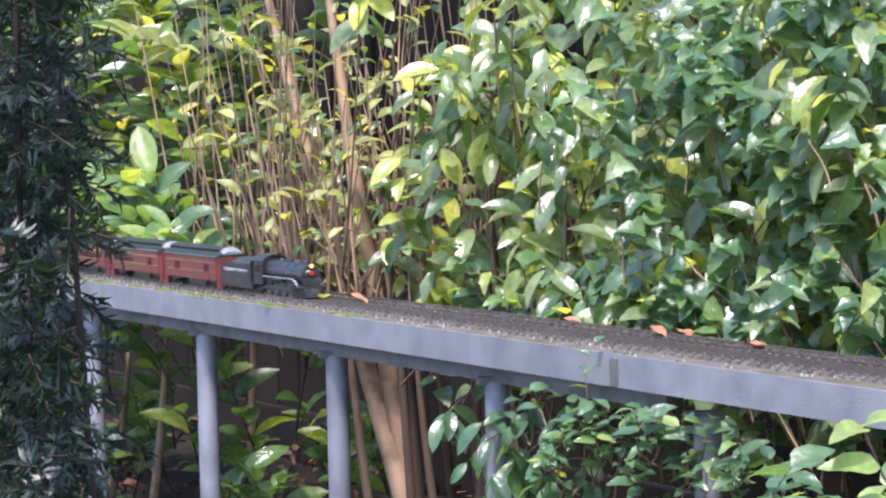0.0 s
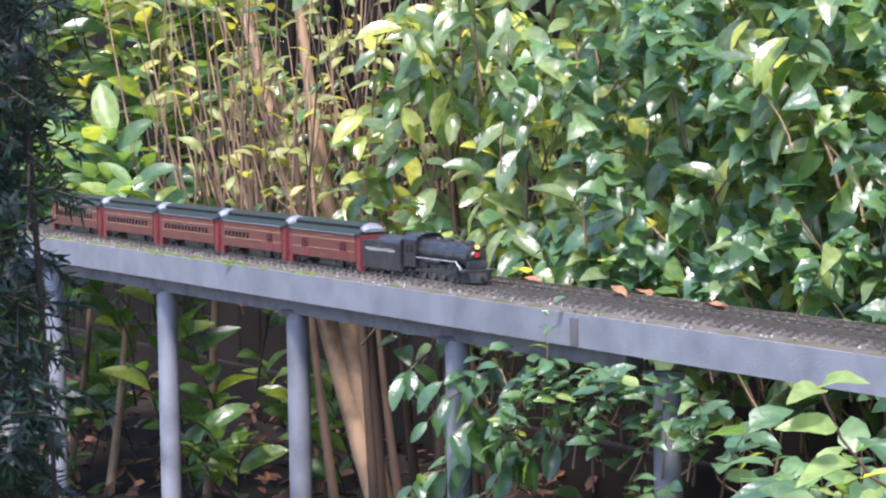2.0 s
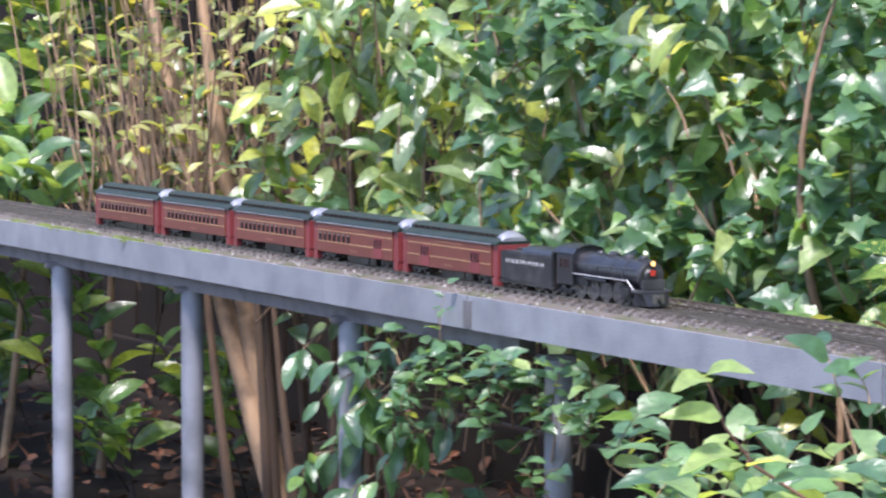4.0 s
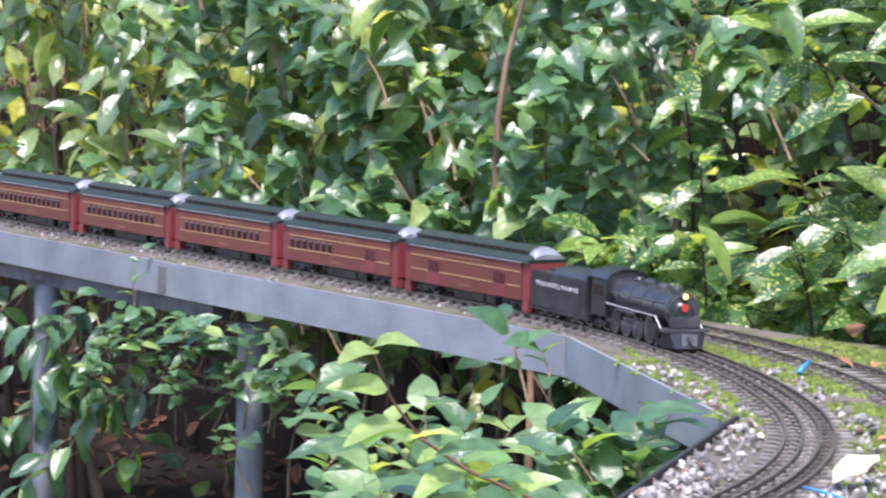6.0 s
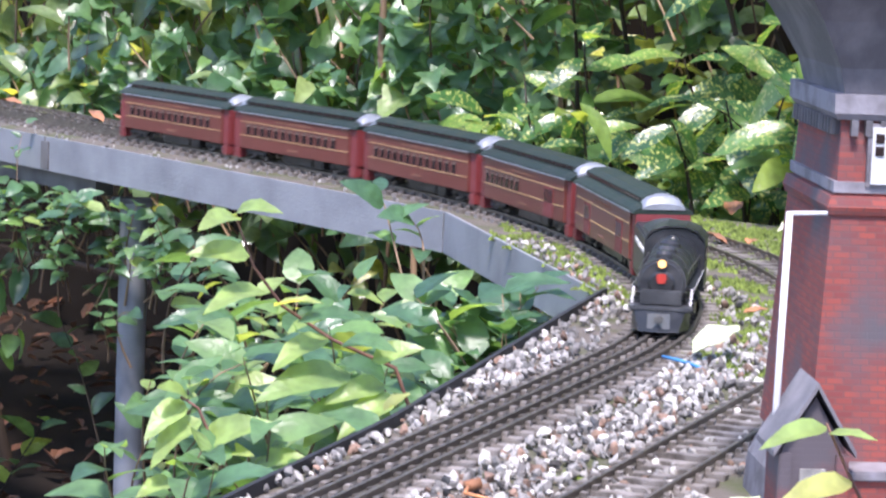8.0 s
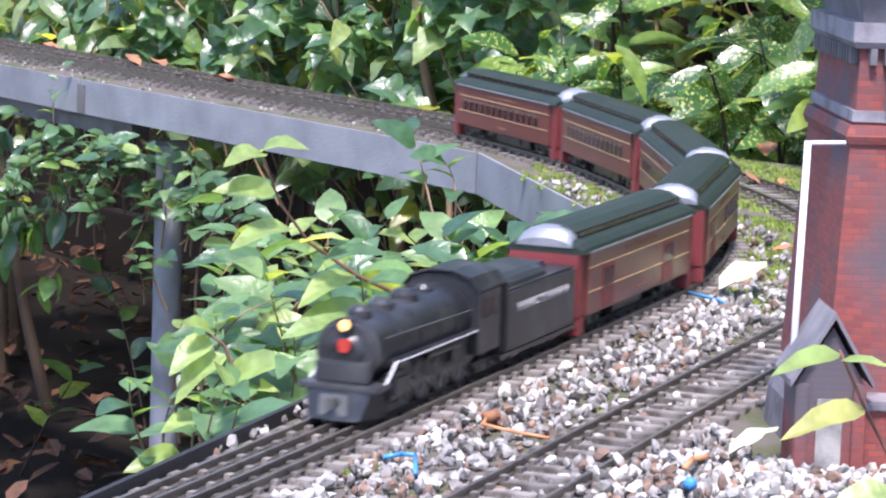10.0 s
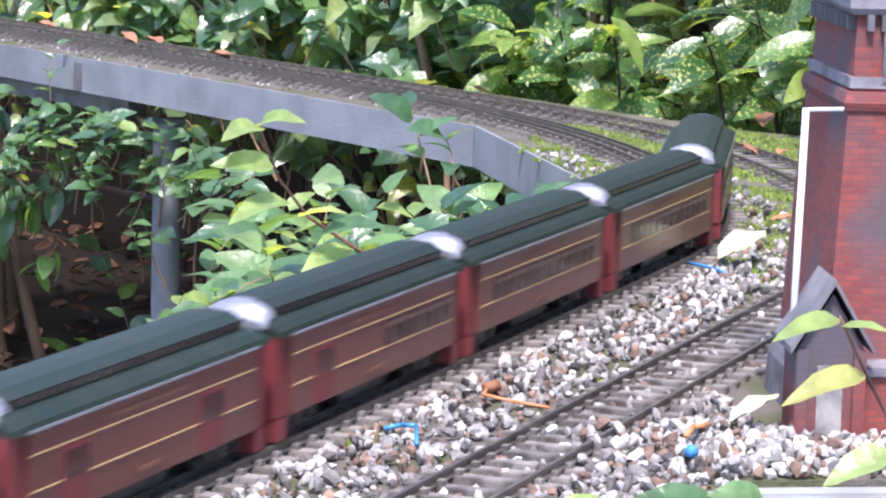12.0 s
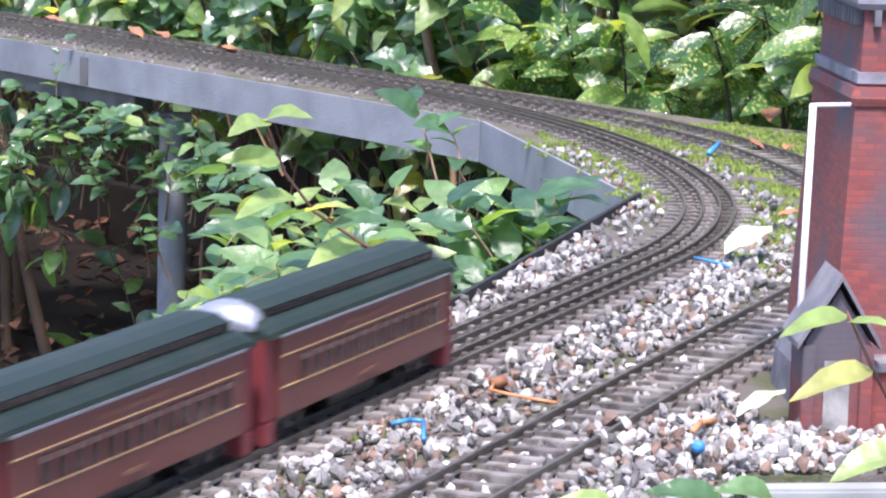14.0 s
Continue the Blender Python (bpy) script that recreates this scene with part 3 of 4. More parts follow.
def region(count, s, o, z, seed, rise=0.3, lean=0.12):
    """Shoots with tips spread over a block of the hedge."""
    r = random.Random(seed)
    out = []
    for _ in range(count):
        a, b, c = r.uniform(*s), r.uniform(*o), r.uniform(*z)
        tip = at(a, b, c)
        base = at(a + r.gauss(0, lean), b + r.uniform(0.0, 0.15), c - rise * r.uniform(0.6, 1.3))
        out.append((base, tip))
    return out


OVAL, LONG, OVATE, IVYK = leaf_kit("oval", 0.40, seed=2), leaf_kit("long", 0.34, seed=3), leaf_kit("ovate", 0.62, seed=4), leaf_kit("ivy", 0.95, seed=5)
shrub("laurel_shrub", "cherry laurel shrub with large bright glossy leaves", "shrub", region(150, (3.75, 6.6), (0.33, 0.9), (-0.08, 0.78), 11), OVAL, [LAUREL, PALE], 0.125, 10, DARKBARK, 0.003, 21, droop=0.3)
shrub("laurel_shrub", "dark laurel shrub growing under the bridge beam", "shrub", region(40, (3.3, 5.8), (0.25, 0.8), (-0.62, -0.14), 12), OVAL, [LAUREL], 0.115, 8, DARKBARK, 0.004, 22)
shrub("broadleaf_hedge", "tall evergreen hedge with glossy green drooping leaves", "hedge", region(270, (0.9, 2.75), (0.4, 1.0), (0.0, 0.75), 13), OVAL, [GLOSSY, LAUREL], 0.088, 10, BARK, 0.0028, 23, droop=1.0, view=0.7, spread=0.65)
shrub("broadleaf_hedge", "dense evergreen hedge in the shade before the fence", "hedge", region(70, (0.6, 2.7), (1.0, 1.4), (0.0, 0.85), 19), OVAL, [GLOSSY], 0.11, 10, BARK, 0.0025, 43, droop=0.5, singles=0)
shrub("broadleaf_hedge", "low evergreen hedge behind the bridge deck", "hedge", region(85, (0.6, 2.4), (0.30, 0.6), (-0.12, 0.12), 14, rise=0.2), OVATE, [IVY, GLOSSY], 0.06, 9, BARK, 0.0025, 24, droop=0.8, view=0.9)
shrub("climbing_ivy", "blue-green ivy and creeper leaves over the hedge", "ivy", region(250, (0.30, 1.7), (0.32, 0.8), (-0.02, 0.58), 15, rise=0.2), IVYK, [IVY, LIME], 0.050, 11, BARK, 0.002, 25, droop=0.8, view=0.9)
shrub("spotted_laurel", "spotted laurel with long yellow-flecked glossy leaves", "shrub", region(150, (-1.3, 0.36), (0.34, 0.9), (-0.02, 0.62), 16, rise=0.25), LONG, [AUCUBA, LAUREL], 0.108, 9, DARKBARK, 0.004, 26, droop=0.75, view=0.75)
shrub("spotted_laurel", "low spotted laurel behind the mossy deck", "shrub", region(60, (-0.9, 0.5), (0.33, 0.55), (-0.1, 0.14), 17, rise=0.2), LONG, [AUCUBA], 0.098, 9, DARKBARK, 0.004, 27, droop=0.7, view=0.8)
shrub("laurel_shrub", "bright young laurel shoots beside the bridge deck", "shrub", region(16, (3.35, 4.5), (0.27, 0.4), (0.03, 0.22), 61, rise=0.2), OVAL, [LIME, LAUREL], 0.12, 7, DARKBARK, 0.003, 62, singles=60, lift=0.6)
# unseen foliage added overhead to keep sky light off the fence and hedge gaps
shrub("broadleaf_hedge", "unseen hedge crown added above to shade the fence and gaps", "hedge", region(150, (-1.5, 6.4), (0.55, 1.45), (0.9, 1.5), 71), OVAL, [GLOSSY, LAUREL], 0.12, 9, BARK, 0.003, 72, droop=0.5, singles=0)
# bare stems with sparse pale leaves
bare = []
for _ in range(210):
    a, o = rnd.gauss(3.2, 0.27), rnd.uniform(0.35, 0.85)
    bare.append((at(a, o, -0.15), at(a + rnd.gauss(0.05, 0.22), o + rnd.gauss(0, 0.1), rnd.uniform(0.05, 0.75))))
shrub("bare_stemmed_shrub", "shrub of thin bare tan stems with sparse pale leaves", "shrub", bare, OVAL, [PALE, LAUREL], 0.055, 3, BARK, 0.0042, 28, singles=60)
trunks = []
for _ in range(14):
    a, o = rnd.gauss(2.75, 0.22), rnd.uniform(0.4, 0.8)
    trunks.append((at(a, o, GROUND_Z), at(a + rnd.gauss(0.1, 0.12), o, rnd.uniform(-0.05, 0.5))))
shrub("shrub_trunks", "cluster of thick brown shrub trunks under the bridge", "shrub", trunks, OVAL, [PALE], 0.05, 1, SHADED_BARK, 0.014, 29, singles=6)
leaning = [(at(2.85, 0.62, GROUND_Z), at(3.75, 0.62, 0.72)), (at(2.95, 0.66, GROUND_Z), at(3.35, 0.6, 0.8))]
shrub("leaning_trunk", "thick pale-brown leaning trunk among bare stems", "shrub", leaning, OVAL, [PALE], 0.05, 2, BARK, 0.030, 44, singles=4)
trunks = [(at(s, o, GROUND_Z), at(s + 0.05, o + 0.1, z)) for s, o, z in ((0.50, 0.55, 0.6), (0.55, 0.28, -0.05), (1.2, 0.7, 0.5), (4.6, 0.5, 0.0), (4.4, 0.55, 0.1), (4.1, 0.7, 0.6))]
shrub("slim_sapling", "single thin bare pale stem rising before the hedge", "shrub", [(at(0.72, 0.40, GROUND_Z), at(0.70, 0.42, -0.02)), (at(0.70, 0.42, -0.02), at(0.64, 0.42, 0.5))], OVAL, [GLOSSY], 0.05, 1, BARK, 0.0085, 73, singles=2)
shrub("sapling_cluster", "slim upright sapling trunks in the hedge", "shrub", trunks, OVAL, [GLOSSY], 0.05, 1, BARK, 0.014, 30, singles=4)


def cloud(count, centre, size, seed, rise=0.12):
    r = random.Random(seed)
    out = []
    for _ in range(count):
        tip = Vector([c + r.gauss(0, w) for c, w in zip(centre, size)])
        out.append((tip + Vector((r.gauss(0, 0.05), r.gauss(0, 0.05) + 0.03, -rise * r.uniform(0.6, 1.5))), tip))
    return out


# lime shrub inside the bend, creeper below the beam
def wedge(count, seed):
    r = random.Random(seed)
    out = []
    while len(out) < count:
        y = r.uniform(2.3, 3.5)
        edge = 0.422 + (y - 2.156) * 0.429 if y < 2.881 else 0.733 - (y - 2.881) * 0.076
        x = edge - r.uniform(0.03, 0.40)
        top = -0.03 - 0.05 * r.random() if r.random() < 0.35 else -r.uniform(0.05, 0.5)
        if x > 0.16 and (Vector((x, y)) - B0).dot(BACK) < -0.03:
            out.append((Vector((x + r.gauss(0, 0.04), y + 0.05, top - 0.15)), Vector((x, y, top))))
    return out


shrub("lime_shrub", "leafy shrub with soft lime-green toothed leaves in the bend", "shrub", wedge(165, 31), OVATE, [LIME, IVY], 0.056, 6, BARK, 0.0022, 32, droop=0.35)
shrub("creeper", "green creeper hanging below the bridge beam", "creeper", [(at(s + 0.1, 0.02, z - 0.1), at(s, o, z)) for s, o, z in [(rnd.gauss(0.85, 0.22), rnd.uniform(-0.07, 0.0), -0.06 - abs(rnd.gauss(0, 0.065))) for _ in range(42)]], OVATE, [IVY, LIME], 0.040, 6, BARK, 0.002, 33, droop=0.4)
shrub("creeper", "dark drooping creeper leaves beside a bridge post", "creeper", [(at(s, 0.06, z + 0.05), at(s, o, z)) for s, o, z in [(rnd.uniform(1.15, 1.6), rnd.uniform(-0.05, 0.05), -0.12 - rnd.uniform(0, 0.3)) for _ in range(24)]], OVAL, [IVY], 0.060, 5, BARK, 0.002, 34, droop=0.9)
shrub("ground_plants", "low green plants growing under the bridge", "plant", region(7, (0.4, 2.6), (0.1, 0.9), (-0.68, -0.38), 35), OVATE, [IVY, LAUREL], 0.06, 7, DARKBARK, 0.003, 35)
shrub("sprig", "green leaves poking up over the beam", "plant", [(Vector((0.60, 3.30, -0.10)), Vector((0.565, 3.37, 0.05))), (Vector((0.60, 3.3, -0.1)), Vector((0.60, 3.35, 0.02)))], OVATE, [IVY], 0.055, 4, BARK, 0.002, 37, singles=20)
shrub("sprig", "small green leaves climbing the beam joint", "plant", [(at(1.06, -0.02, -0.14), at(1.05, -0.02, 0.02)), (at(1.09, -0.02, -0.12), at(1.07, -0.03, -0.02))], OVATE, [IVY], 0.028, 5, BARK, 0.001, 38, singles=20)
shrub("sprig", "green leaves overhanging the corner of the deck", "plant", [(Vector((0.62, 2.80, -0.16)), Vector((x, y, z))) for x, y, z in [(0.60 + rnd.gauss(0, 0.045), 2.87 + rnd.gauss(0, 0.04), -0.012 + rnd.gauss(0, 0.018)) for _ in range(18)]], OVATE, [IVY, LIME], 0.055, 5, BARK, 0.002, 39, singles=30)


def twig(label, stem, leaves, mats, stem_r, seed, width=0.50):
    """A bent shoot; leaves are pairs of foot and tip, each with its short stalk."""
    r = random.Random(seed)
    thing = empty("twig", Matrix(), label, "plant")
    bm = bmesh.new()
    rings = []
    for i, p in enumerate(stem):
        d = (Vector(stem[min(i + 1, len(stem) - 1)]) - Vector(stem[max(i - 1, 0)])).normalized()
        u = d.cross(Vector((0, 1, 0))).normalized()
        w = d.cross(u)
        rings.append([Vector(p) + (u * math.cos(c) + w * math.sin(c)) * stem_r * (1 - 0.6 * i / len(stem)) for c in (0, 1.05, 2.09, 3.14, 4.19, 5.24)])
    loft(bm, rings)
    part("stem", bm, REDTWIG, thing, "thin reddish stem", smooth=True)
    for foot, tip in leaves:
        foot, tip = Vector(foot), Vector(tip)
        size = (tip - foot).length
        geo = leaf_geometry(size, size * width * r.uniform(0.85, 1.15), "ovate", r.uniform(0.15, 0.4), r.uniform(0.05, 0.3), r.uniform(0.01, 0.04))
        ob = new("leaf", raw_mesh("leaf", *geo, [r.choice(mats)], smooth=True))
        ob.parent = thing
        up = Vector((r.gauss(0, 0.25), -0.75 + r.gauss(0, 0.25), 1))
        ob.matrix_basis = Matrix.Translation(foot) @ facing(tip - foot, up).to_4x4()


twig("young lime-green shoot on a reddish twig above the shrub", [(0.508, 2.62, -0.15), (0.508, 2.62, -0.088), (0.486, 2.62, -0.031), (0.428, 2.62, -0.006), (0.382, 2.62, 0.024), (0.355, 2.62, 0.059), (0.337, 2.62, 0.105)],
     [((0.337, 2.62, 0.105), (0.367, 2.58, 0.124)), ((0.337, 2.61, 0.105), (0.304, 2.565, 0.108)), ((0.349, 2.60, 0.071), (0.294, 2.58, 0.079)), ((0.366, 2.62, 0.036), (0.311, 2.565, 0.040)), ((0.373, 2.61, 0.025), (0.413, 2.58, 0.035)),
      ((0.393, 2.60, 0.012), (0.446, 2.565, 0.028)), ((0.423, 2.62, -0.004), (0.370, 2.58, -0.019)), ((0.435, 2.61, -0.009), (0.475, 2.565, 0.003)), ((0.462, 2.60, -0.021), (0.502, 2.58, -0.001)), ((0.445, 2.62, -0.037), (0.358, 2.565, -0.041)),
      ((0.475, 2.61, -0.045), (0.420, 2.58, -0.051)), ((0.484, 2.60, -0.054), (0.430, 2.565, -0.073)), ((0.426, 2.62, -0.084), (0.402, 2.58, -0.092)), ((0.455, 2.61, -0.061), (0.385, 2.565, -0.074))], [YOUNG, YOUNG, LIME], 0.0022, 36)
twig("young lime-green shoot low beside the gravel deck", [(0.40, 2.46, -0.22), (0.371, 2.45, -0.135), (0.327, 2.45, -0.106), (0.297, 2.45, -0.039), (0.282, 2.45, -0.029)],
     [((0.285, 2.45, -0.034), (0.251, 2.42, -0.055)), ((0.287, 2.45, -0.029), (0.261, 2.42, -0.015)), ((0.299, 2.45, -0.048), (0.253, 2.42, -0.072)), ((0.312, 2.45, -0.077), (0.338, 2.42, -0.066)), ((0.302, 2.45, -0.068), (0.356, 2.42, -0.042)),
      ((0.322, 2.45, -0.101), (0.287, 2.42, -0.115)), ((0.279, 2.45, -0.102), (0.246, 2.42, -0.105)), ((0.345, 2.45, -0.087), (0.390, 2.42, -0.071)), ((0.351, 2.45, -0.101), (0.311, 2.42, -0.119)), ((0.266, 2.45, -0.136), (0.218, 2.42, -0.137))], [YOUNG, LIME], 0.002, 46)
twig("yellow-green leaves on a twig before the tower", [(0.640, 1.54, -0.01), (0.606, 1.53, 0.059), (0.587, 1.53, 0.092), (0.577, 1.53, 0.112), (0.571, 1.53, 0.124)],
     [((0.571, 1.53, 0.122), (0.527, 1.50, 0.117)), ((0.572, 1.53, 0.118), (0.592, 1.505, 0.121)), ((0.587, 1.53, 0.092), (0.534, 1.50, 0.083))], [YOUNG, PALE], 0.0013, 40, 0.30)
twig("green leaves at the front edge of the deck", [(0.60, 1.46, -0.05), (0.583, 1.45, 0.049), (0.579, 1.45, 0.067)],
     [((0.579, 1.45, 0.067), (0.541, 1.44, 0.053)), ((0.515, 1.455, 0.040), (0.485, 1.44, 0.052)), ((0.489, 1.45, 0.038), (0.445, 1.44, 0.049)), ((0.432, 1.45, 0.036), (0.401, 1.44, 0.045))], [LIME, YOUNG], 0.001, 41, 0.5)


def yew(seed):
    """Hanging yew sprays: short flat needles along drooping twigs."""
    r = random.Random(seed)
    thing = empty("yew_branch", Matrix(), "dark hanging yew branches with short needles", "tree")
    stems, verts, faces = bmesh.new(), [], []
    for _ in range(640):
        d = r.uniform(3.0, 3.5)
        cx = math.tan(radians(-8.6 + r.uniform(-0.9, 0.75) + r.gauss(0, 0.2))) * d
        p = Vector((cx, d, r.uniform(-0.24, 0.62)))
        dirn = Vector((r.gauss(0, 0.7), r.gauss(0, 0.7), r.uniform(-0.8, 0.25))).normalized()
        for i in range(11):
            dirn = (dirn + Vector((0, 0, -0.03))).normalized()
            q = p + dirn * 0.006
            if i % 6 == 0:
                rod(stems, p, p + dirn * 0.036, 0.0012, n=4, caps=False)
            for sgn in (-1, 1):
                a = dirn.orthogonal().normalized()
                a.rotate(Matrix.Rotation(r.uniform(0, 6.3), 3, dirn))
                tip = q + (a + dirn * 0.5).normalized() * r.uniform(0.016, 0.026)
                w = dirn.cross(a).normalized() * 0.0017
                k = len(verts)
                verts += [q - w, q + w, (q + tip) / 2 + w * 1.2, tip, (q + tip) / 2 - w * 1.2]
                faces += [(k, k + 1, k + 2, k + 3, k + 4)]
            p = q
    for _ in range(7):
        x0 = math.tan(radians(r.gauss(-8.2, 0.5))) * 3.25
        rod(stems, (x0, 3.25 + r.gauss(0, 0.1), 0.75), (x0 + r.gauss(0, 0.05), 3.25, -0.3), 0.005, 0.002, n=6)
    part("branchwork", stems, DARKBARK, thing)["kind"] = "stuff"
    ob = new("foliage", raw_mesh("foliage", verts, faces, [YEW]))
    ob.parent, ob["kind"] = thing, "stuff"


yew(50)

# fallen leaves and odds and ends on the deck


def fallen(x, y, size, mat, label, spin, z=0.006):
    ob = new("fallen_leaf", raw_mesh("fallen_leaf", *leaf_geometry(size, size * 0.5, "oval", 0.5, -0.25, 0.06), [mat], smooth=True))
    ob.matrix_world = pose(x, y, z, rnd.uniform(-12, 12), rnd.uniform(-10, 10), spin)
    tagged(ob, label, "leaf")


for s, o, size, mat in ((0.91, 0.205, 0.05, DRYLEAF), (1.16, 0.22, 0.055, DRYLEAF), (1.20, 0.20, 0.04, DRYLEAF), (1.52, 0.225, 0.05, DRYLEAF), (2.2, 0.15, 0.06, DRYLEAF), (0.45, 0.22, 0.045, PALE), (0.30, 0.24, 0.03, DRYLEAF), (2.35, 0.10, 0.05, PALE)):
    p = at(s, o)
    fallen(p.x, p.y, size, mat, "curled dry orange leaf lying on the deck" if mat is DRYLEAF else "pale yellow fallen leaf on the deck", rnd.uniform(0, 360))
fallen(0.722, 2.462, 0.060, WHITELEAF, "bleached pale green fallen leaf on the gravel", 36, 0.012)
fallen(0.572, 1.775, 0.040, WHITELEAF, "bleached cream fallen leaf at the tower foot", 24, 0.014)
fallen(1.035, 3.58, 0.05, DRYLEAF, "brown curled leaf at the mossy deck edge", 70, 0.008)
fallen(0.985, 3.30, 0.032, DRYLEAF, "brown fallen leaf on the mossy deck", 60)
fallen(0.96, 3.3, 0.03, DRYLEAF, "brown fallen leaf on the mossy deck", 130)
fallen(0.84, 2.75, 0.025, DRYLEAF, "brown fallen leaf on the mossy deck", 10)
fallen(0.42, 2.20, 0.03, PALE, "pale leaf caught at the deck edging", 40)


def wire(points, r, mat, label):
    bm = bmesh.new()
    for a, b in zip(points, points[1:]):
        rod(bm, a, b, r, n=8)
    tagged(part("wire_scrap", bm, mat, smooth=True), label, "wire")


wire([(0.355, 1.776, 0.010), (0.366, 1.778, 0.012), (0.374, 1.770, 0.013), (0.370, 1.735, 0.009)], 0.0015, BLUE, "bent piece of bright blue wire on the gravel")
wire([(0.694, 2.455, 0.010), (0.707, 2.418, 0.011), (0.716, 2.400, 0.009)], 0.0015, BLUE, "curved piece of blue wire beside a leaf")
wire([(0.877, 3.22, 0.010), (0.898, 3.262, 0.016)], 0.003, BLUE, "short stub of blue wire on the moss")
wire([(0.436, 1.892, 0.012), (0.431, 1.872, 0.012), (0.448, 1.860, 0.010), (0.471, 1.849, 0.008)], 0.0012, ORANGE, "orange wire lying on the gravel")
wire([(0.535, 1.734, 0.014), (0.544, 1.752, 0.016), (0.557, 1.767, 0.014)], 0.0018, ORANGE, "red-orange wire by the tower")
bm = bmesh.new()
rod(bm, (0.436, 1.902, 0.010), (0.446, 1.905, 0.012), 0.0040, n=12)
tagged(part("cork_plug", bm, DRYLEAF, smooth=True), "small orange-brown plug on the gravel", "plug")
bm = bmesh.new()
bmesh.ops.create_icosphere(bm, subdivisions=2, radius=0.0045)
tagged(part("blue_scrap", bm, BLUE), "scrap of blue plastic among stones", "scrap").location = (0.532, 1.703, 0.011)

# ---- tower ----


def tower():
    thing = empty("brick_tower", pose(0.722, 1.865, 0, 0, 0, -4), "model red-brick tower with grey bands and flared dark top", "tower")

    def square(h, z):
        return [Vector((-h, -h, z)), Vector((h, -h, z)), Vector((h, h, z)), Vector((-h, h, z))]

    part("plinth", loft(bmesh.new(), [square(0.089, 0), square(0.087, 0.026), square(0.0805, 0.042), square(0.078, 0.050)]), GREYBAND, thing)
    part("wall", loft(bmesh.new(), [square(0.081, 0.05), square(0.0715, 0.212)]), BRICK, thing)
    part("string_course", loft(bmesh.new(), [square(0.0735, 0.208), square(0.075, 0.213), square(0.073, 0.220)]), BRICK, thing)
    part("upper_wall", loft(bmesh.new(), [square(0.0692, 0.219), square(0.067, 0.272)]), BRICK, thing)
    part("band", loft(bmesh.new(), [square(0.0712, 0.222), square(0.0712, 0.229)]), GREYBAND, thing)
    part("cornice", loft(bmesh.new(), [square(0.0705, 0.268), square(0.0735, 0.272), square(0.0735, 0.284)]), GREYBAND, thing)
    for k in range(14):
        for axis in (0, 1):
            x = -0.060 + k * 0.0092
            bm = boxed(x - 0.0022, x + 0.0022, -0.0730, -0.066, 0.258, 0.268) if axis == 0 else boxed(-0.0730, -0.066, x - 0.0022, x + 0.0022, 0.258, 0.268)
            part("dentil", bm, SLATE, thing)
    part("flared_top", loft(bmesh.new(), [square(0.066, 0.284), square(0.070, 0.300), square(0.086, 0.330), square(0.100, 0.350), square(0.104, 0.385), square(0.104, 0.40)]), SLATE, thing)
    win = part("window", boxed(-0.051, -0.029, -0.0722, -0.066, 0.226, 0.266), GREYBAND, thing)
    part("window_frame", boxed(-0.0485, -0.0315, -0.0738, -0.0723, 0.228, 0.264), WHITEP, win, "white window frame")
    for x in (-0.0465, -0.0390):
        for z in (0.246, 0.254):
            part("pane", boxed(x, x + 0.0055, -0.0745, -0.0739, z, z + 0.006), WINDOW, win)
    bm = bmesh.new()
    rod(bm, (-0.102, -0.072, 0.0), (-0.0985, -0.072, 0.209), 0.0023, n=12)
    rod(bm, (-0.0985, -0.072, 0.208), (-0.075, -0.074, 0.209), 0.0014, n=10)
    part("downpipe", bm, WHITEP, thing, "white downpipe", smooth=True)
    # porch with a gable
    px0, px1, py0, py1 = -0.105, -0.065, -0.118, -0.07
    porch = part("porch", boxed(px0, px1, py0, py1, 0, 0.066), BRICK, thing)
    xm = (px0 + px1) / 2
    part("gable", loft(bmesh.new(), [[Vector((px0, y, 0.066)), Vector((px1, y, 0.066)), Vector((xm, y, 0.099))] for y in (py0, py1)]), BRICK, porch)
    for sgn in (-1, 1):
        a, b = Vector((xm, 0, 0.105)), Vector((xm + sgn * 0.026, 0, 0.062))
        up = Vector((0, 0, 0.004))
        part("roof_slope", loft(bmesh.new(), [[a.xyz + Vector((0, y, 0)), b.xyz + Vector((0, y, 0)), b + up + Vector((0, y, 0)), a + up + Vector((0, y, 0))] for y in (py0 - 0.006, py1 + 0.004)]), SLATE, porch)
    part("door", boxed(xm - 0.008, xm + 0.008, py0 - 0.0015, py0 + 0.001, 0.004, 0.054), DOORP, porch, "off-white door panel")
    for x in (px0 + 0.002, px1 - 0.002):
        part("pillar", boxed(x - 0.004, x + 0.004, py0 - 0.004, py0 + 0.003, 0, 0.064, bevel=0.0008), BRICK, porch)
    part("lean_to", boxed(-0.066, 0.09, -0.112, -0.07, 0.0, 0.046), BRICK, thing)
    part("lean_to_sill", boxed(-0.068, 0.092, -0.115, -0.066, 0.046, 0.052, bevel=0.001), GREYBAND, thing)


tower()

# ---- the train: x ahead, y to its left, z up from the rail head ----
RAIL_TOP = 0.0112


def arch(half, z0, rise, x, n=10):
    return [Vector((x, half * math.cos(math.pi * i / n), z0 + rise * math.sin(math.pi * i / n))) for i in range(n + 1)]


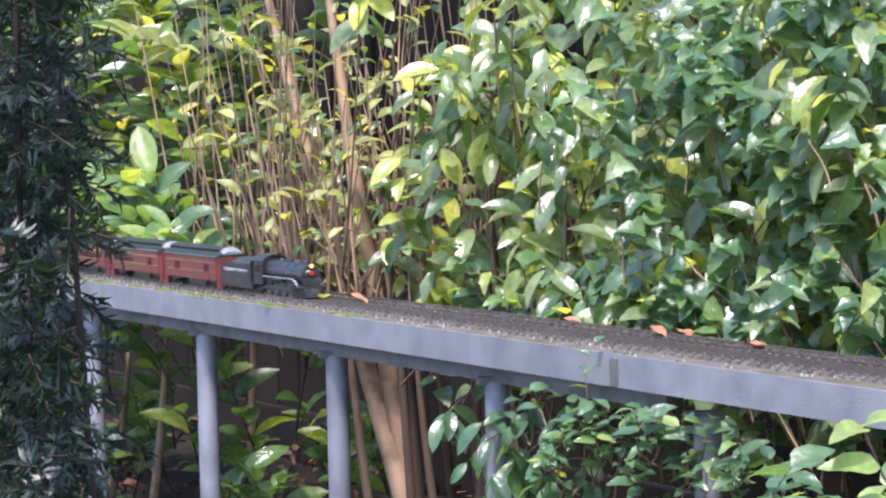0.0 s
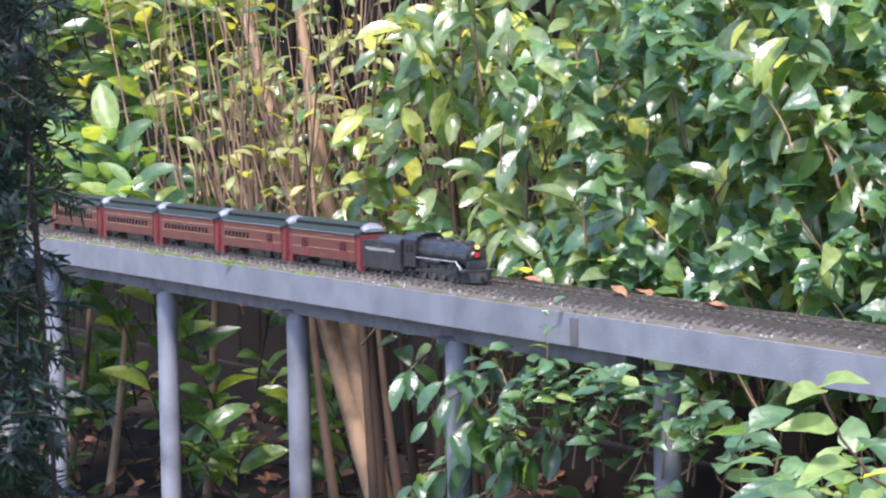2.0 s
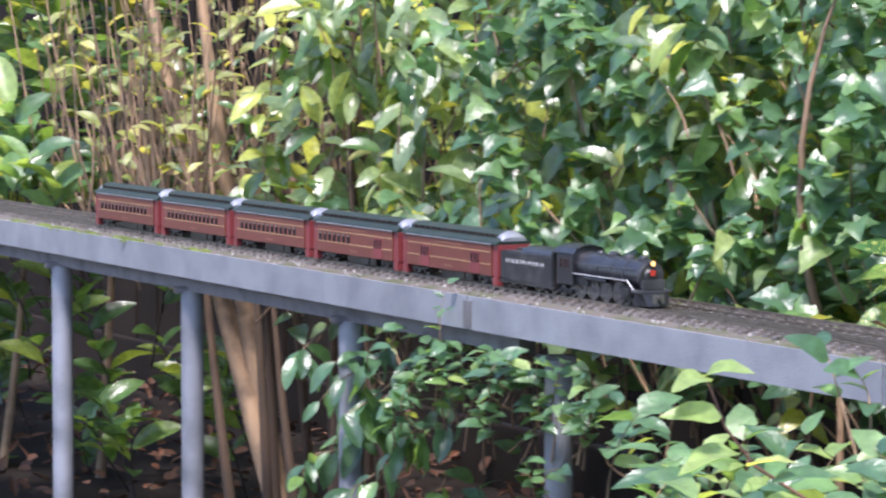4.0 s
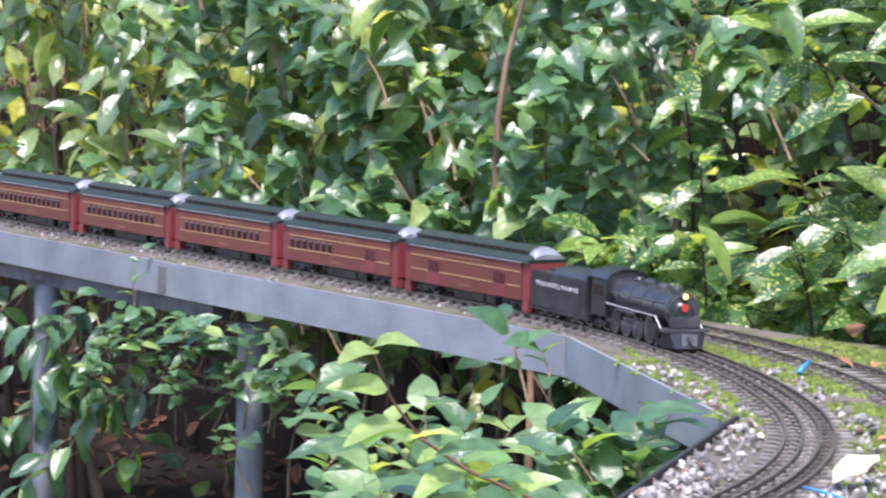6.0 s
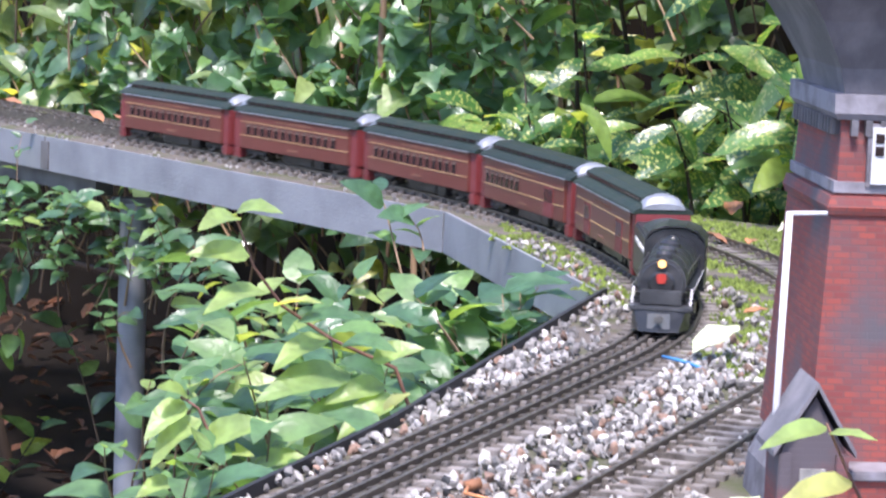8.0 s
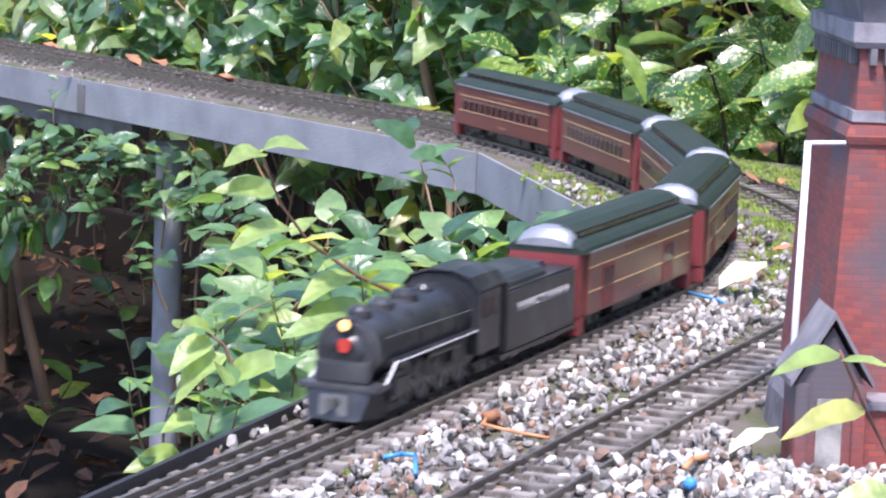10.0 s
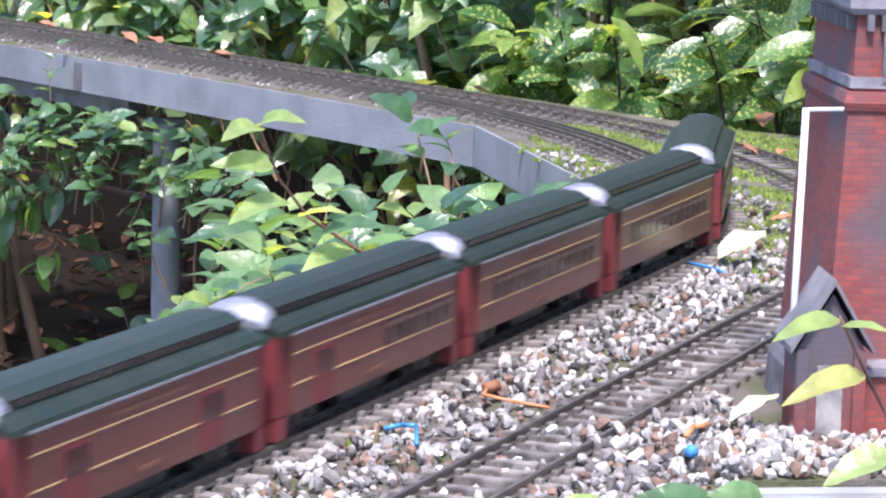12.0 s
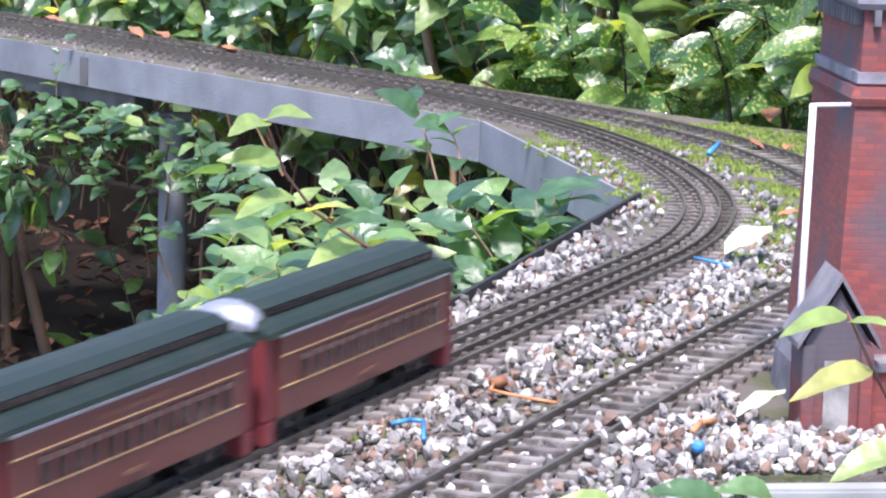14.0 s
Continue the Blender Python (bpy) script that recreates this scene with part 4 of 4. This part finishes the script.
def lettering(text, size, parent, m, mat):
    cu = bpy.data.curves.new("lettering", "FONT")
    cu.body, cu.size, cu.extrude, cu.align_x, cu.align_y, cu.space_character = text, size, 0.0002, "CENTER", "CENTER", 1.9
    tmp = new("lettering_source", cu)
    bpy.context.view_layer.update()
    me = bpy.data.meshes.new_from_object(tmp.evaluated_get(bpy.context.evaluated_depsgraph_get()))
    bpy.data.objects.remove(tmp)
    me.materials.clear()
    me.materials.append(mat)
    ob = new("lettering", me)
    ob.parent, ob.matrix_basis = parent, m
    return ob


def side_pose(x, y, z):
    """Upright on a side wall, read from outside."""
    return pose(x, y, z, 90, 0, 180 if y > 0 else 0)


def wheel_mesh(r, width, spokes=0):
    bm = bmesh.new()
    rod(bm, (0, -width / 2, 0), (0, width / 2, 0), r, n=20)
    rod(bm, (0, -width / 2 - 0.0006, 0), (0, width / 2 + 0.0006, 0), r * 0.28, n=10)
    for k in range(spokes):
        a = 2 * math.pi * k / spokes
        rod(bm, (0, -width / 2 - 0.0004, 0), (r * 0.8 * math.cos(a), -width / 2 - 0.0004, r * 0.8 * math.sin(a)), 0.0007, n=5)
        rod(bm, (0, width / 2 + 0.0004, 0), (r * 0.8 * math.cos(a), width / 2 + 0.0004, r * 0.8 * math.sin(a)), 0.0007, n=5)
    return bm


def truck(parent, x, wheel_r=0.0085, gap=0.036, axles=2):
    bm = bmesh.new()
    for y in (-0.0205, 0.0205):
        box(bm, x - gap * 0.75, x + gap * 0.75, y - 0.002, y + 0.002, 0.0075, 0.0125, bevel=0.0008)
        for k in range(axles):
            xx = x - gap / 2 + gap * k / max(axles - 1, 1)
            box(bm, xx - 0.004, xx + 0.004, y - 0.0035, y + 0.0035, 0.005, 0.0105, bevel=0.0008)
        box(bm, x - 0.006, x + 0.006, y - 0.003, y + 0.003, 0.004, 0.010, bevel=0.0006)
    box(bm, x - 0.005, x + 0.005, -0.02, 0.02, 0.008, 0.013)
    t = part("truck", bm, BLACKP, parent)
    for k in range(axles):
        xx = x - gap / 2 + gap * k / max(axles - 1, 1)
        for y in (-0.016, 0.016):
            w = part("wheel", wheel_mesh(wheel_r, 0.004), STEELWHEEL, t)
            w.location = (xx, y, wheel_r)


LEN, HALF, SKIRT, EAVE = 0.303, 0.031, 0.0150, 0.0655


def coach(kind, label):
    thing = empty("passenger_coach", Matrix(), label, "train coach", "coaches of the train")
    h = LEN / 2
    part("body", boxed(-h + 0.016, h - 0.016, -HALF, HALF, SKIRT, EAVE, bevel=0.0012), TUSCAN, thing)
    for sgn in (-1, 1):
        x0, x1 = sorted((sgn * (h - 0.0158), sgn * h))
        part("vestibule", boxed(x0, x1, -HALF + 0.002, HALF - 0.002, SKIRT, EAVE, bevel=0.001), TUSCAN_END, thing, "brighter red vestibule end")
        part("diaphragm", boxed(*sorted((sgn * h, sgn * (h + 0.005))), -0.010, 0.010, 0.010, 0.056, bevel=0.001), BLACKP, thing)
        for y in (-1, 1):
            part("step", boxed(x0 + 0.001, x1 - 0.001, *sorted((y * 0.018, y * (HALF - 0.001))), 0.001, SKIRT, bevel=0.001), TUSCAN_END, thing)
    # lower roof, clerestory, rounded silver ends
    bm = bmesh.new()
    ends = [(-h, 0.75), (-h + 0.014, 1.0), (h - 0.014, 1.0), (h, 0.75)]
    loft(bm, [arch(HALF + 0.0015, EAVE - 0.0006, 0.0125 * k, x) for x, k in ends])
    part("roof", bm, ROOF, thing, "dark green roof", smooth=False)
    bm = bmesh.new()
    loft(bm, [[Vector((x, y * w, z)) for y, z in ((0.0205, EAVE + 0.004), (0.0205, EAVE + 0.0145), (0.012, EAVE + 0.0185), (0, EAVE + 0.0195), (-0.012, EAVE + 0.0185), (-0.0205, EAVE + 0.0145), (-0.0205, EAVE + 0.004))] for x, w in ((-h + 0.012, 0.98), (h - 0.012, 0.98))])
    part("clerestory", bm, ROOF, thing)
    for sgn in (-1, 1):
        bm = bmesh.new()
        loft(bm, [arch(0.0214, EAVE + 0.0095, 0.0104, sgn * (h - 0.0135)), arch(0.0212, EAVE + 0.0085, 0.0090, sgn * (h - 0.006)), arch(0.0230, EAVE + 0.004, 0.0065, sgn * (h + 0.001))])
        part("roof_end", bm, SILVERP, thing, "silver-grey rounded roof end")
        for k in range(14):
            x = -h + 0.03 + k * (LEN - 0.06) / 13
            part("vent_window", boxed(x - 0.007, x + 0.007, *sorted((sgn * 0.0204, sgn * 0.0212)), EAVE + 0.0105, EAVE + 0.0138), WINDOW, thing)
        part("eave_line", boxed(-h + 0.016, h - 0.016, *sorted((sgn * HALF, sgn * (HALF + 0.0016))), EAVE - 0.0012, EAVE + 0.0004), SILVERP, thing, "thin pale eave moulding")
        for z in (EAVE - 0.0135, EAVE - 0.0325):
            part("gold_line", boxed(-h + 0.019, h - 0.019, *sorted((sgn * HALF, sgn * (HALF + 0.0005))), z, z + 0.0009), GOLD, thing, "thin gold lining")
        y0, y1 = sorted((sgn * (HALF - 0.0005), sgn * (HALF + 0.0007)))
        wz = (EAVE - 0.0305, EAVE - 0.0155)
        if kind == "baggage":
            xs, doors = (), (-0.075, 0.085)
        elif kind == "combine":
            xs, doors = [-0.02 - 0.017 * k for k in range(7)], (0.085,)
        else:
            xs, doors = [-0.112 + 0.0175 * k for k in range(13)], ()
        for x in xs:
            w = part("window", boxed(x - 0.0052, x + 0.0052, y0, y1, *wz), WINDOW, thing)
            part("blind", boxed(x - 0.0045, x + 0.0045, *sorted((y1 if sgn > 0 else y0, (y1 if sgn > 0 else y0) + sgn * 0.0002)), wz[1] - 0.004, wz[1] - 0.0008), BLIND, w)
        for x in doors:
            d = part("door", boxed(x - 0.0145, x + 0.0145, y0, y1, SKIRT + 0.002, EAVE - 0.0145), TUSCAN_END, thing)
            for k in range(4):
                xx = x - 0.0105 + k * 0.007
                yy = (y1 if sgn > 0 else y0)
                part("pane", boxed(xx - 0.0022, xx + 0.0022, *sorted((yy, yy + sgn * 0.0003)), EAVE - 0.032, EAVE - 0.017), WINDOW, d)
        yy = sgn * (HALF + 0.0004)
        for k in range(12):
            part("letter_bar", boxed(-0.040 + k * 0.0072, -0.0365 + k * 0.0072, *sorted((yy - sgn * 0.0002, yy + sgn * 0.0003)), EAVE - 0.0088, EAVE - 0.0058), DULLGOLD, thing)
        part("number_bar", boxed(-0.012, 0.012, *sorted((yy - sgn * 0.0002, yy + sgn * 0.0003)), SKIRT + 0.006, SKIRT + 0.0085), DULLGOLD, thing)
    bm = bmesh.new()
    box(bm, -0.045, 0.03, -0.018, 0.018, 0.002, SKIRT, bevel=0.001)
    box(bm, 0.036, 0.06, -0.02, -0.004, 0.002, SKIRT, bevel=0.001)
    part("underframe_gear", bm, BLACKP, thing)
    for x in (-0.106, 0.106):
        truck(thing, x)
    return thing


def tender():
    thing = empty("tender", Matrix(), "black coal tender with white lettering", "tender")
    h = 0.070
    part("tank", boxed(-h, h, -0.0295, 0.0295, 0.012, 0.058, bevel=0.002), BLACKP, thing)
    bm = bmesh.new()
    loft(bm, [arch(0.0255, 0.0575, 0.011, x) for x in (-0.018, h - 0.004)])
    part("coal_bunker", bm, BLACKP, thing)
    part("cab_bulkhead", boxed(h - 0.004, h + 0.003, -0.029, 0.029, 0.012, 0.066, bevel=0.002), BLACKP, thing)
    part("rear_hatch", boxed(-0.055, -0.035, -0.011, 0.011, 0.057, 0.062, bevel=0.002), BLACKP, thing)
    part("footplate", boxed(-h - 0.003, h + 0.006, -0.029, 0.029, 0.009, 0.0125), BLACKP, thing)
    for sgn in (-1, 1):
        lettering("PENNSYLVANIA", 0.0092, thing, side_pose(-0.002, sgn * 0.0297, 0.043), WHITEP)
    for x in (-0.040, 0.040):
        truck(thing, x, axles=3, gap=0.042)
    return thing



def lengthen(thing, k):
    """Stretch a vehicle along its length; wheels stay round."""
    for ob in thing.children_recursive:
        ob.location.x *= k
        if "wheel" not in ob.name and ob.parent.name.split(".")[0] != "driving_wheel" and ob.name.split(".")[0] != "lettering":
            ob.data.transform(Matrix.Diagonal((k, 1, 1, 1)))
    return thing


DRIVER_R = 0.0165
DRIVERS = (-0.048, -0.014, 0.020, 0.054)


def locomotive():
    thing = empty("steam_locomotive", Matrix(), "black model steam locomotive with lit headlamp and red front plate", "locomotive")
    bm = bmesh.new()
    rod(bm, (-0.055, 0, 0.046), (0.106, 0, 0.044), 0.0235, 0.0215, n=32)
    boiler = part("boiler", bm, BLACKP, thing)
    boiler.data.shade_smooth()
    boiler.data.set_sharp_from_angle(angle=radians(35))
    for x in (-0.03, 0.0, 0.035, 0.066, 0.104):
        band = bmesh.new()
        rod(band, (x, 0, 0.0448), (x + 0.002, 0, 0.0448), 0.0240 - 0.012 * (x + 0.03) / 0.9, n=32)
        part("boiler_band", band, GRAPHITE, boiler)
    bm = bmesh.new()
    rod(bm, (0.106, 0, 0.044), (0.109, 0, 0.044), 0.0212, 0.0196, n=28)
    rod(bm, (0.109, 0, 0.044), (0.1115, 0, 0.044), 0.0125, 0.010, n=24)
    front = part("smokebox_front", bm, BLACKP, thing)
    bm = bmesh.new()
    loft(bm, [[Vector((x, y, z)) for y, z in ((0, 0.0535), (0.0036, 0.0535), (0.0046, 0.0500), (0.0030, 0.0450), (-0.0030, 0.0450), (-0.0046, 0.0500), (-0.0036, 0.0535))] for x in (0.1116, 0.1128)])
    part("front_plate", bm, REDPLATE, front, "red shield-shaped plate")
    bm = bmesh.new()
    rod(bm, (0.098, 0, 0.0628), (0.1125, 0, 0.0628), 0.0047, n=16)
    hl = part("headlight", bm, BLACKP, thing)
    bm = bmesh.new()
    rod(bm, (0.1124, 0, 0.0628), (0.1132, 0, 0.0628), 0.0037, n=16)
    part("lens", bm, LAMP, hl, "warm lit lens")
    for x, r, hgt in ((0.088, 0.0085, 0.0725), (0.052, 0.0095, 0.0725), (0.012, 0.0105, 0.0735), (-0.022, 0.007, 0.0725)):
        bm = bmesh.new()
        rod(bm, (x, 0, 0.060), (x, 0, hgt - 0.003), r, r * 0.92, n=18)
        rod(bm, (x, 0, hgt - 0.003), (x, 0, hgt), r * 0.92, r * 0.55, n=18)
        part("chimney" if x > 0.08 else "dome", bm, BLACKP, thing, smooth=False)
    # cab
    bm = bmesh.new()
    prof = lambda x: [Vector((x, y, z)) for y, z in ((-0.029, 0.020), (-0.029, 0.063), (-0.022, 0.071), (-0.009, 0.0755), (0.009, 0.0755), (0.022, 0.071), (0.029, 0.063), (0.029, 0.020))]  # noqa: E731
    loft(bm, [prof(-0.098), prof(-0.055)])
    cab = part("cab", bm, BLACKP, thing)
    part("cab_roof", loft(bmesh.new(), [[p + Vector((0, 0, 0.0015)) for p in prof(x)[1:7]] + [p + Vector((0, 0, 0.003)) for p in prof(x)[1:7]][::-1] for x in (-0.106, -0.053)]), BLACKP, cab)
    for sgn in (-1, 1):
        for x in (-0.085, -0.070):
            part("cab_window", boxed(x - 0.0055, x + 0.0055, *sorted((sgn * 0.0288, sgn * 0.0296)), 0.045, 0.058), WINDOW, cab)
        part("running_board", boxed(-0.055, 0.086, *sorted((sgn * 0.018, sgn * 0.0285)), 0.036, 0.0385), BLACKP, thing)
        part("board_edge", boxed(-0.055, 0.086, *sorted((sgn * 0.0284, sgn * 0.0289)), 0.0370, 0.0380), WHITEP, thing, "thin white running-board edge")
        bm = bmesh.new()
        for a, b in (((0.086, 0.0375), (0.104, 0.024)),):
            rod(bm, (a[0], sgn * 0.0265, a[1]), (b[0], sgn * 0.0265, b[1]), 0.0009, n=6)
        part("front_ladder", bm, WHITEP, thing, "pale slanting front step")
        bm = bmesh.new()
        box(bm, 0.066, 0.098, *sorted((sgn * 0.017, sgn * 0.0295)), 0.012, 0.030, bevel=0.004)
        part("cylinder", bm, BLACKP, thing)
        bm = bmesh.new()
        rod(bm, (-0.052, sgn * 0.0245, 0.052), (0.098, sgn * 0.0225, 0.054), 0.0007, n=6)
        part("rail_bar", bm, STEELWHEEL, thing)
        part("air_tank", rod(bmesh.new(), (-0.03, sgn * 0.023, 0.0325), (0.03, sgn * 0.023, 0.0325), 0.0036, n=12), BLACKP, thing)
        part("firebox", boxed(-0.055, -0.02, *sorted((sgn * 0.012, sgn * 0.0235)), 0.020, 0.036, bevel=0.001), BLACKP, thing)
    part("frame", boxed(-0.095, 0.10, -0.012, 0.012, 0.012, 0.032), BLACKP, thing)
    part("buffer_deck", boxed(0.098, 0.122, -0.0285, 0.0285, 0.021, 0.025, bevel=0.001), GRAPHITE, thing)
    part("front_box", boxed(0.1085, 0.116, -0.019, 0.019, 0.0255, 0.0390, bevel=0.0012), GRAPHITE, thing, "grey-black box on the front deck")
    part("pilot_plate", loft(bmesh.new(), [[Vector((x + d, y, z)) for x, y, z in ((0.1268, -0.010, 0.006), (0.1268, 0.010, 0.006), (0.1250, 0.010, 0.0195), (0.1250, -0.010, 0.0195))] for d in (0.0, 0.0012)]), STEELWHEEL, thing, "dull steel plate on the pilot")
    pilot = bmesh.new()
    loft(pilot, [[Vector((0.102, -0.026, z)), Vector((0.102, 0.026, z)), Vector((xf, 0.020 * k, z)), Vector((xf + 0.004, 0, z)), Vector((xf, -0.020 * k, z))] for z, xf, k in ((0.003, 0.126, 0.9), (0.021, 0.120, 1.15))])
    part("pilot", pilot, BLACKP, thing, "black sloping pilot")
    part("coupler", boxed(0.122, 0.132, -0.0035, 0.0035, 0.012, 0.018, bevel=0.001), STEELWHEEL, thing)
    wheels = []
    for x in DRIVERS:
        for y in (-0.0165, 0.0165):
            w = part("driving_wheel", wheel_mesh(DRIVER_R, 0.0045, 12), STEELWHEEL, thing)
            w.location = (x, y, DRIVER_R)
            bm = bmesh.new()
            cy = math.copysign(0.0035, y)
            rod(bm, (0.0075, 0, 0), (0.0075, cy, 0), 0.0018, n=8)
            part("crank_pin", bm, STEELWHEEL, w)
            wheels.append((w, x * 1.02, y))
    rods = []
    for y in (-0.0205, 0.0205):
        r = part("side_rod", boxed(DRIVERS[0] - 0.003, DRIVERS[-1] + 0.003, y - 0.0008, y + 0.0008, -0.0016, 0.0016, bevel=0.0005), STEELWHEEL, thing, "bright steel side rod")
        rods.append(r)
    truck(thing, 0.086, wheel_r=0.0078, gap=0.024)
    truck(thing, -0.083, wheel_r=0.0085, gap=0.026)
    return thing, wheels, rods


COACHES = [coach("baggage", "tuscan red baggage coach with two slatted doors"), coach("combine", "tuscan red combine coach with one baggage door"),
           coach("coach", "tuscan red passenger coach with dark green roof"), coach("coach", "tuscan red passenger coach with dark green roof"), coach("coach", "last tuscan red passenger coach of the train")]
TENDER = lengthen(tender(), 1.08)
LOCO, DRIVING, SIDE_RODS = locomotive()
lengthen(LOCO, 1.02)
PITCH = 0.319


def way(t):
    """How far the front of the first coach has run at t seconds."""
    return -2.346785 + t * (0.46130765 + t * (-0.052525349 + t * (0.01939855 + t * (-0.0029279585 + t * (0.0001928906 + t * -4.5985936e-06)))))


def on_track(s, base):
    """Pose of a vehicle whose middle is at s and whose bogies are base apart."""
    a, b = MAIN.side(s - base / 2, TRAIN_OFF, RAIL_TOP), MAIN.side(s + base / 2, TRAIN_OFF, RAIL_TOP)
    d = b - a
    mid = (a + b) / 2
    return pose(mid.x, mid.y, mid.z, 0, 0, math.degrees(math.atan2(d.y, d.x)))


def motions():
    times = [i * 0.2 for i in range(71)]
    for k, c in enumerate(COACHES):
        walk(c, [(t, on_track(way(t) - k * PITCH - LEN / 2, 0.212)) for t in times])
    walk(TENDER, [(t, on_track(way(t) + 0.083, 0.09)) for t in times])
    walk(LOCO, [(t, on_track(way(t) + 0.272, 0.12)) for t in times])
    fine = [i / 30 for i in range(421)]
    turn = {t: math.degrees((way(t) - way(0)) / DRIVER_R) for t in fine}
    for w, x, y in DRIVING:
        extra = 90 if y > 0 else 0
        walk(w, [(t, pose(x, y, DRIVER_R, 0, turn[t] + extra, 0)) for t in fine])
    for r, extra in zip(SIDE_RODS, (0, 90)):
        walk(r, [(t, pose(0.0075 * math.cos(radians(turn[t] + extra)), 0, DRIVER_R - 0.0075 * math.sin(radians(turn[t] + extra)))) for t in fine])


motions()
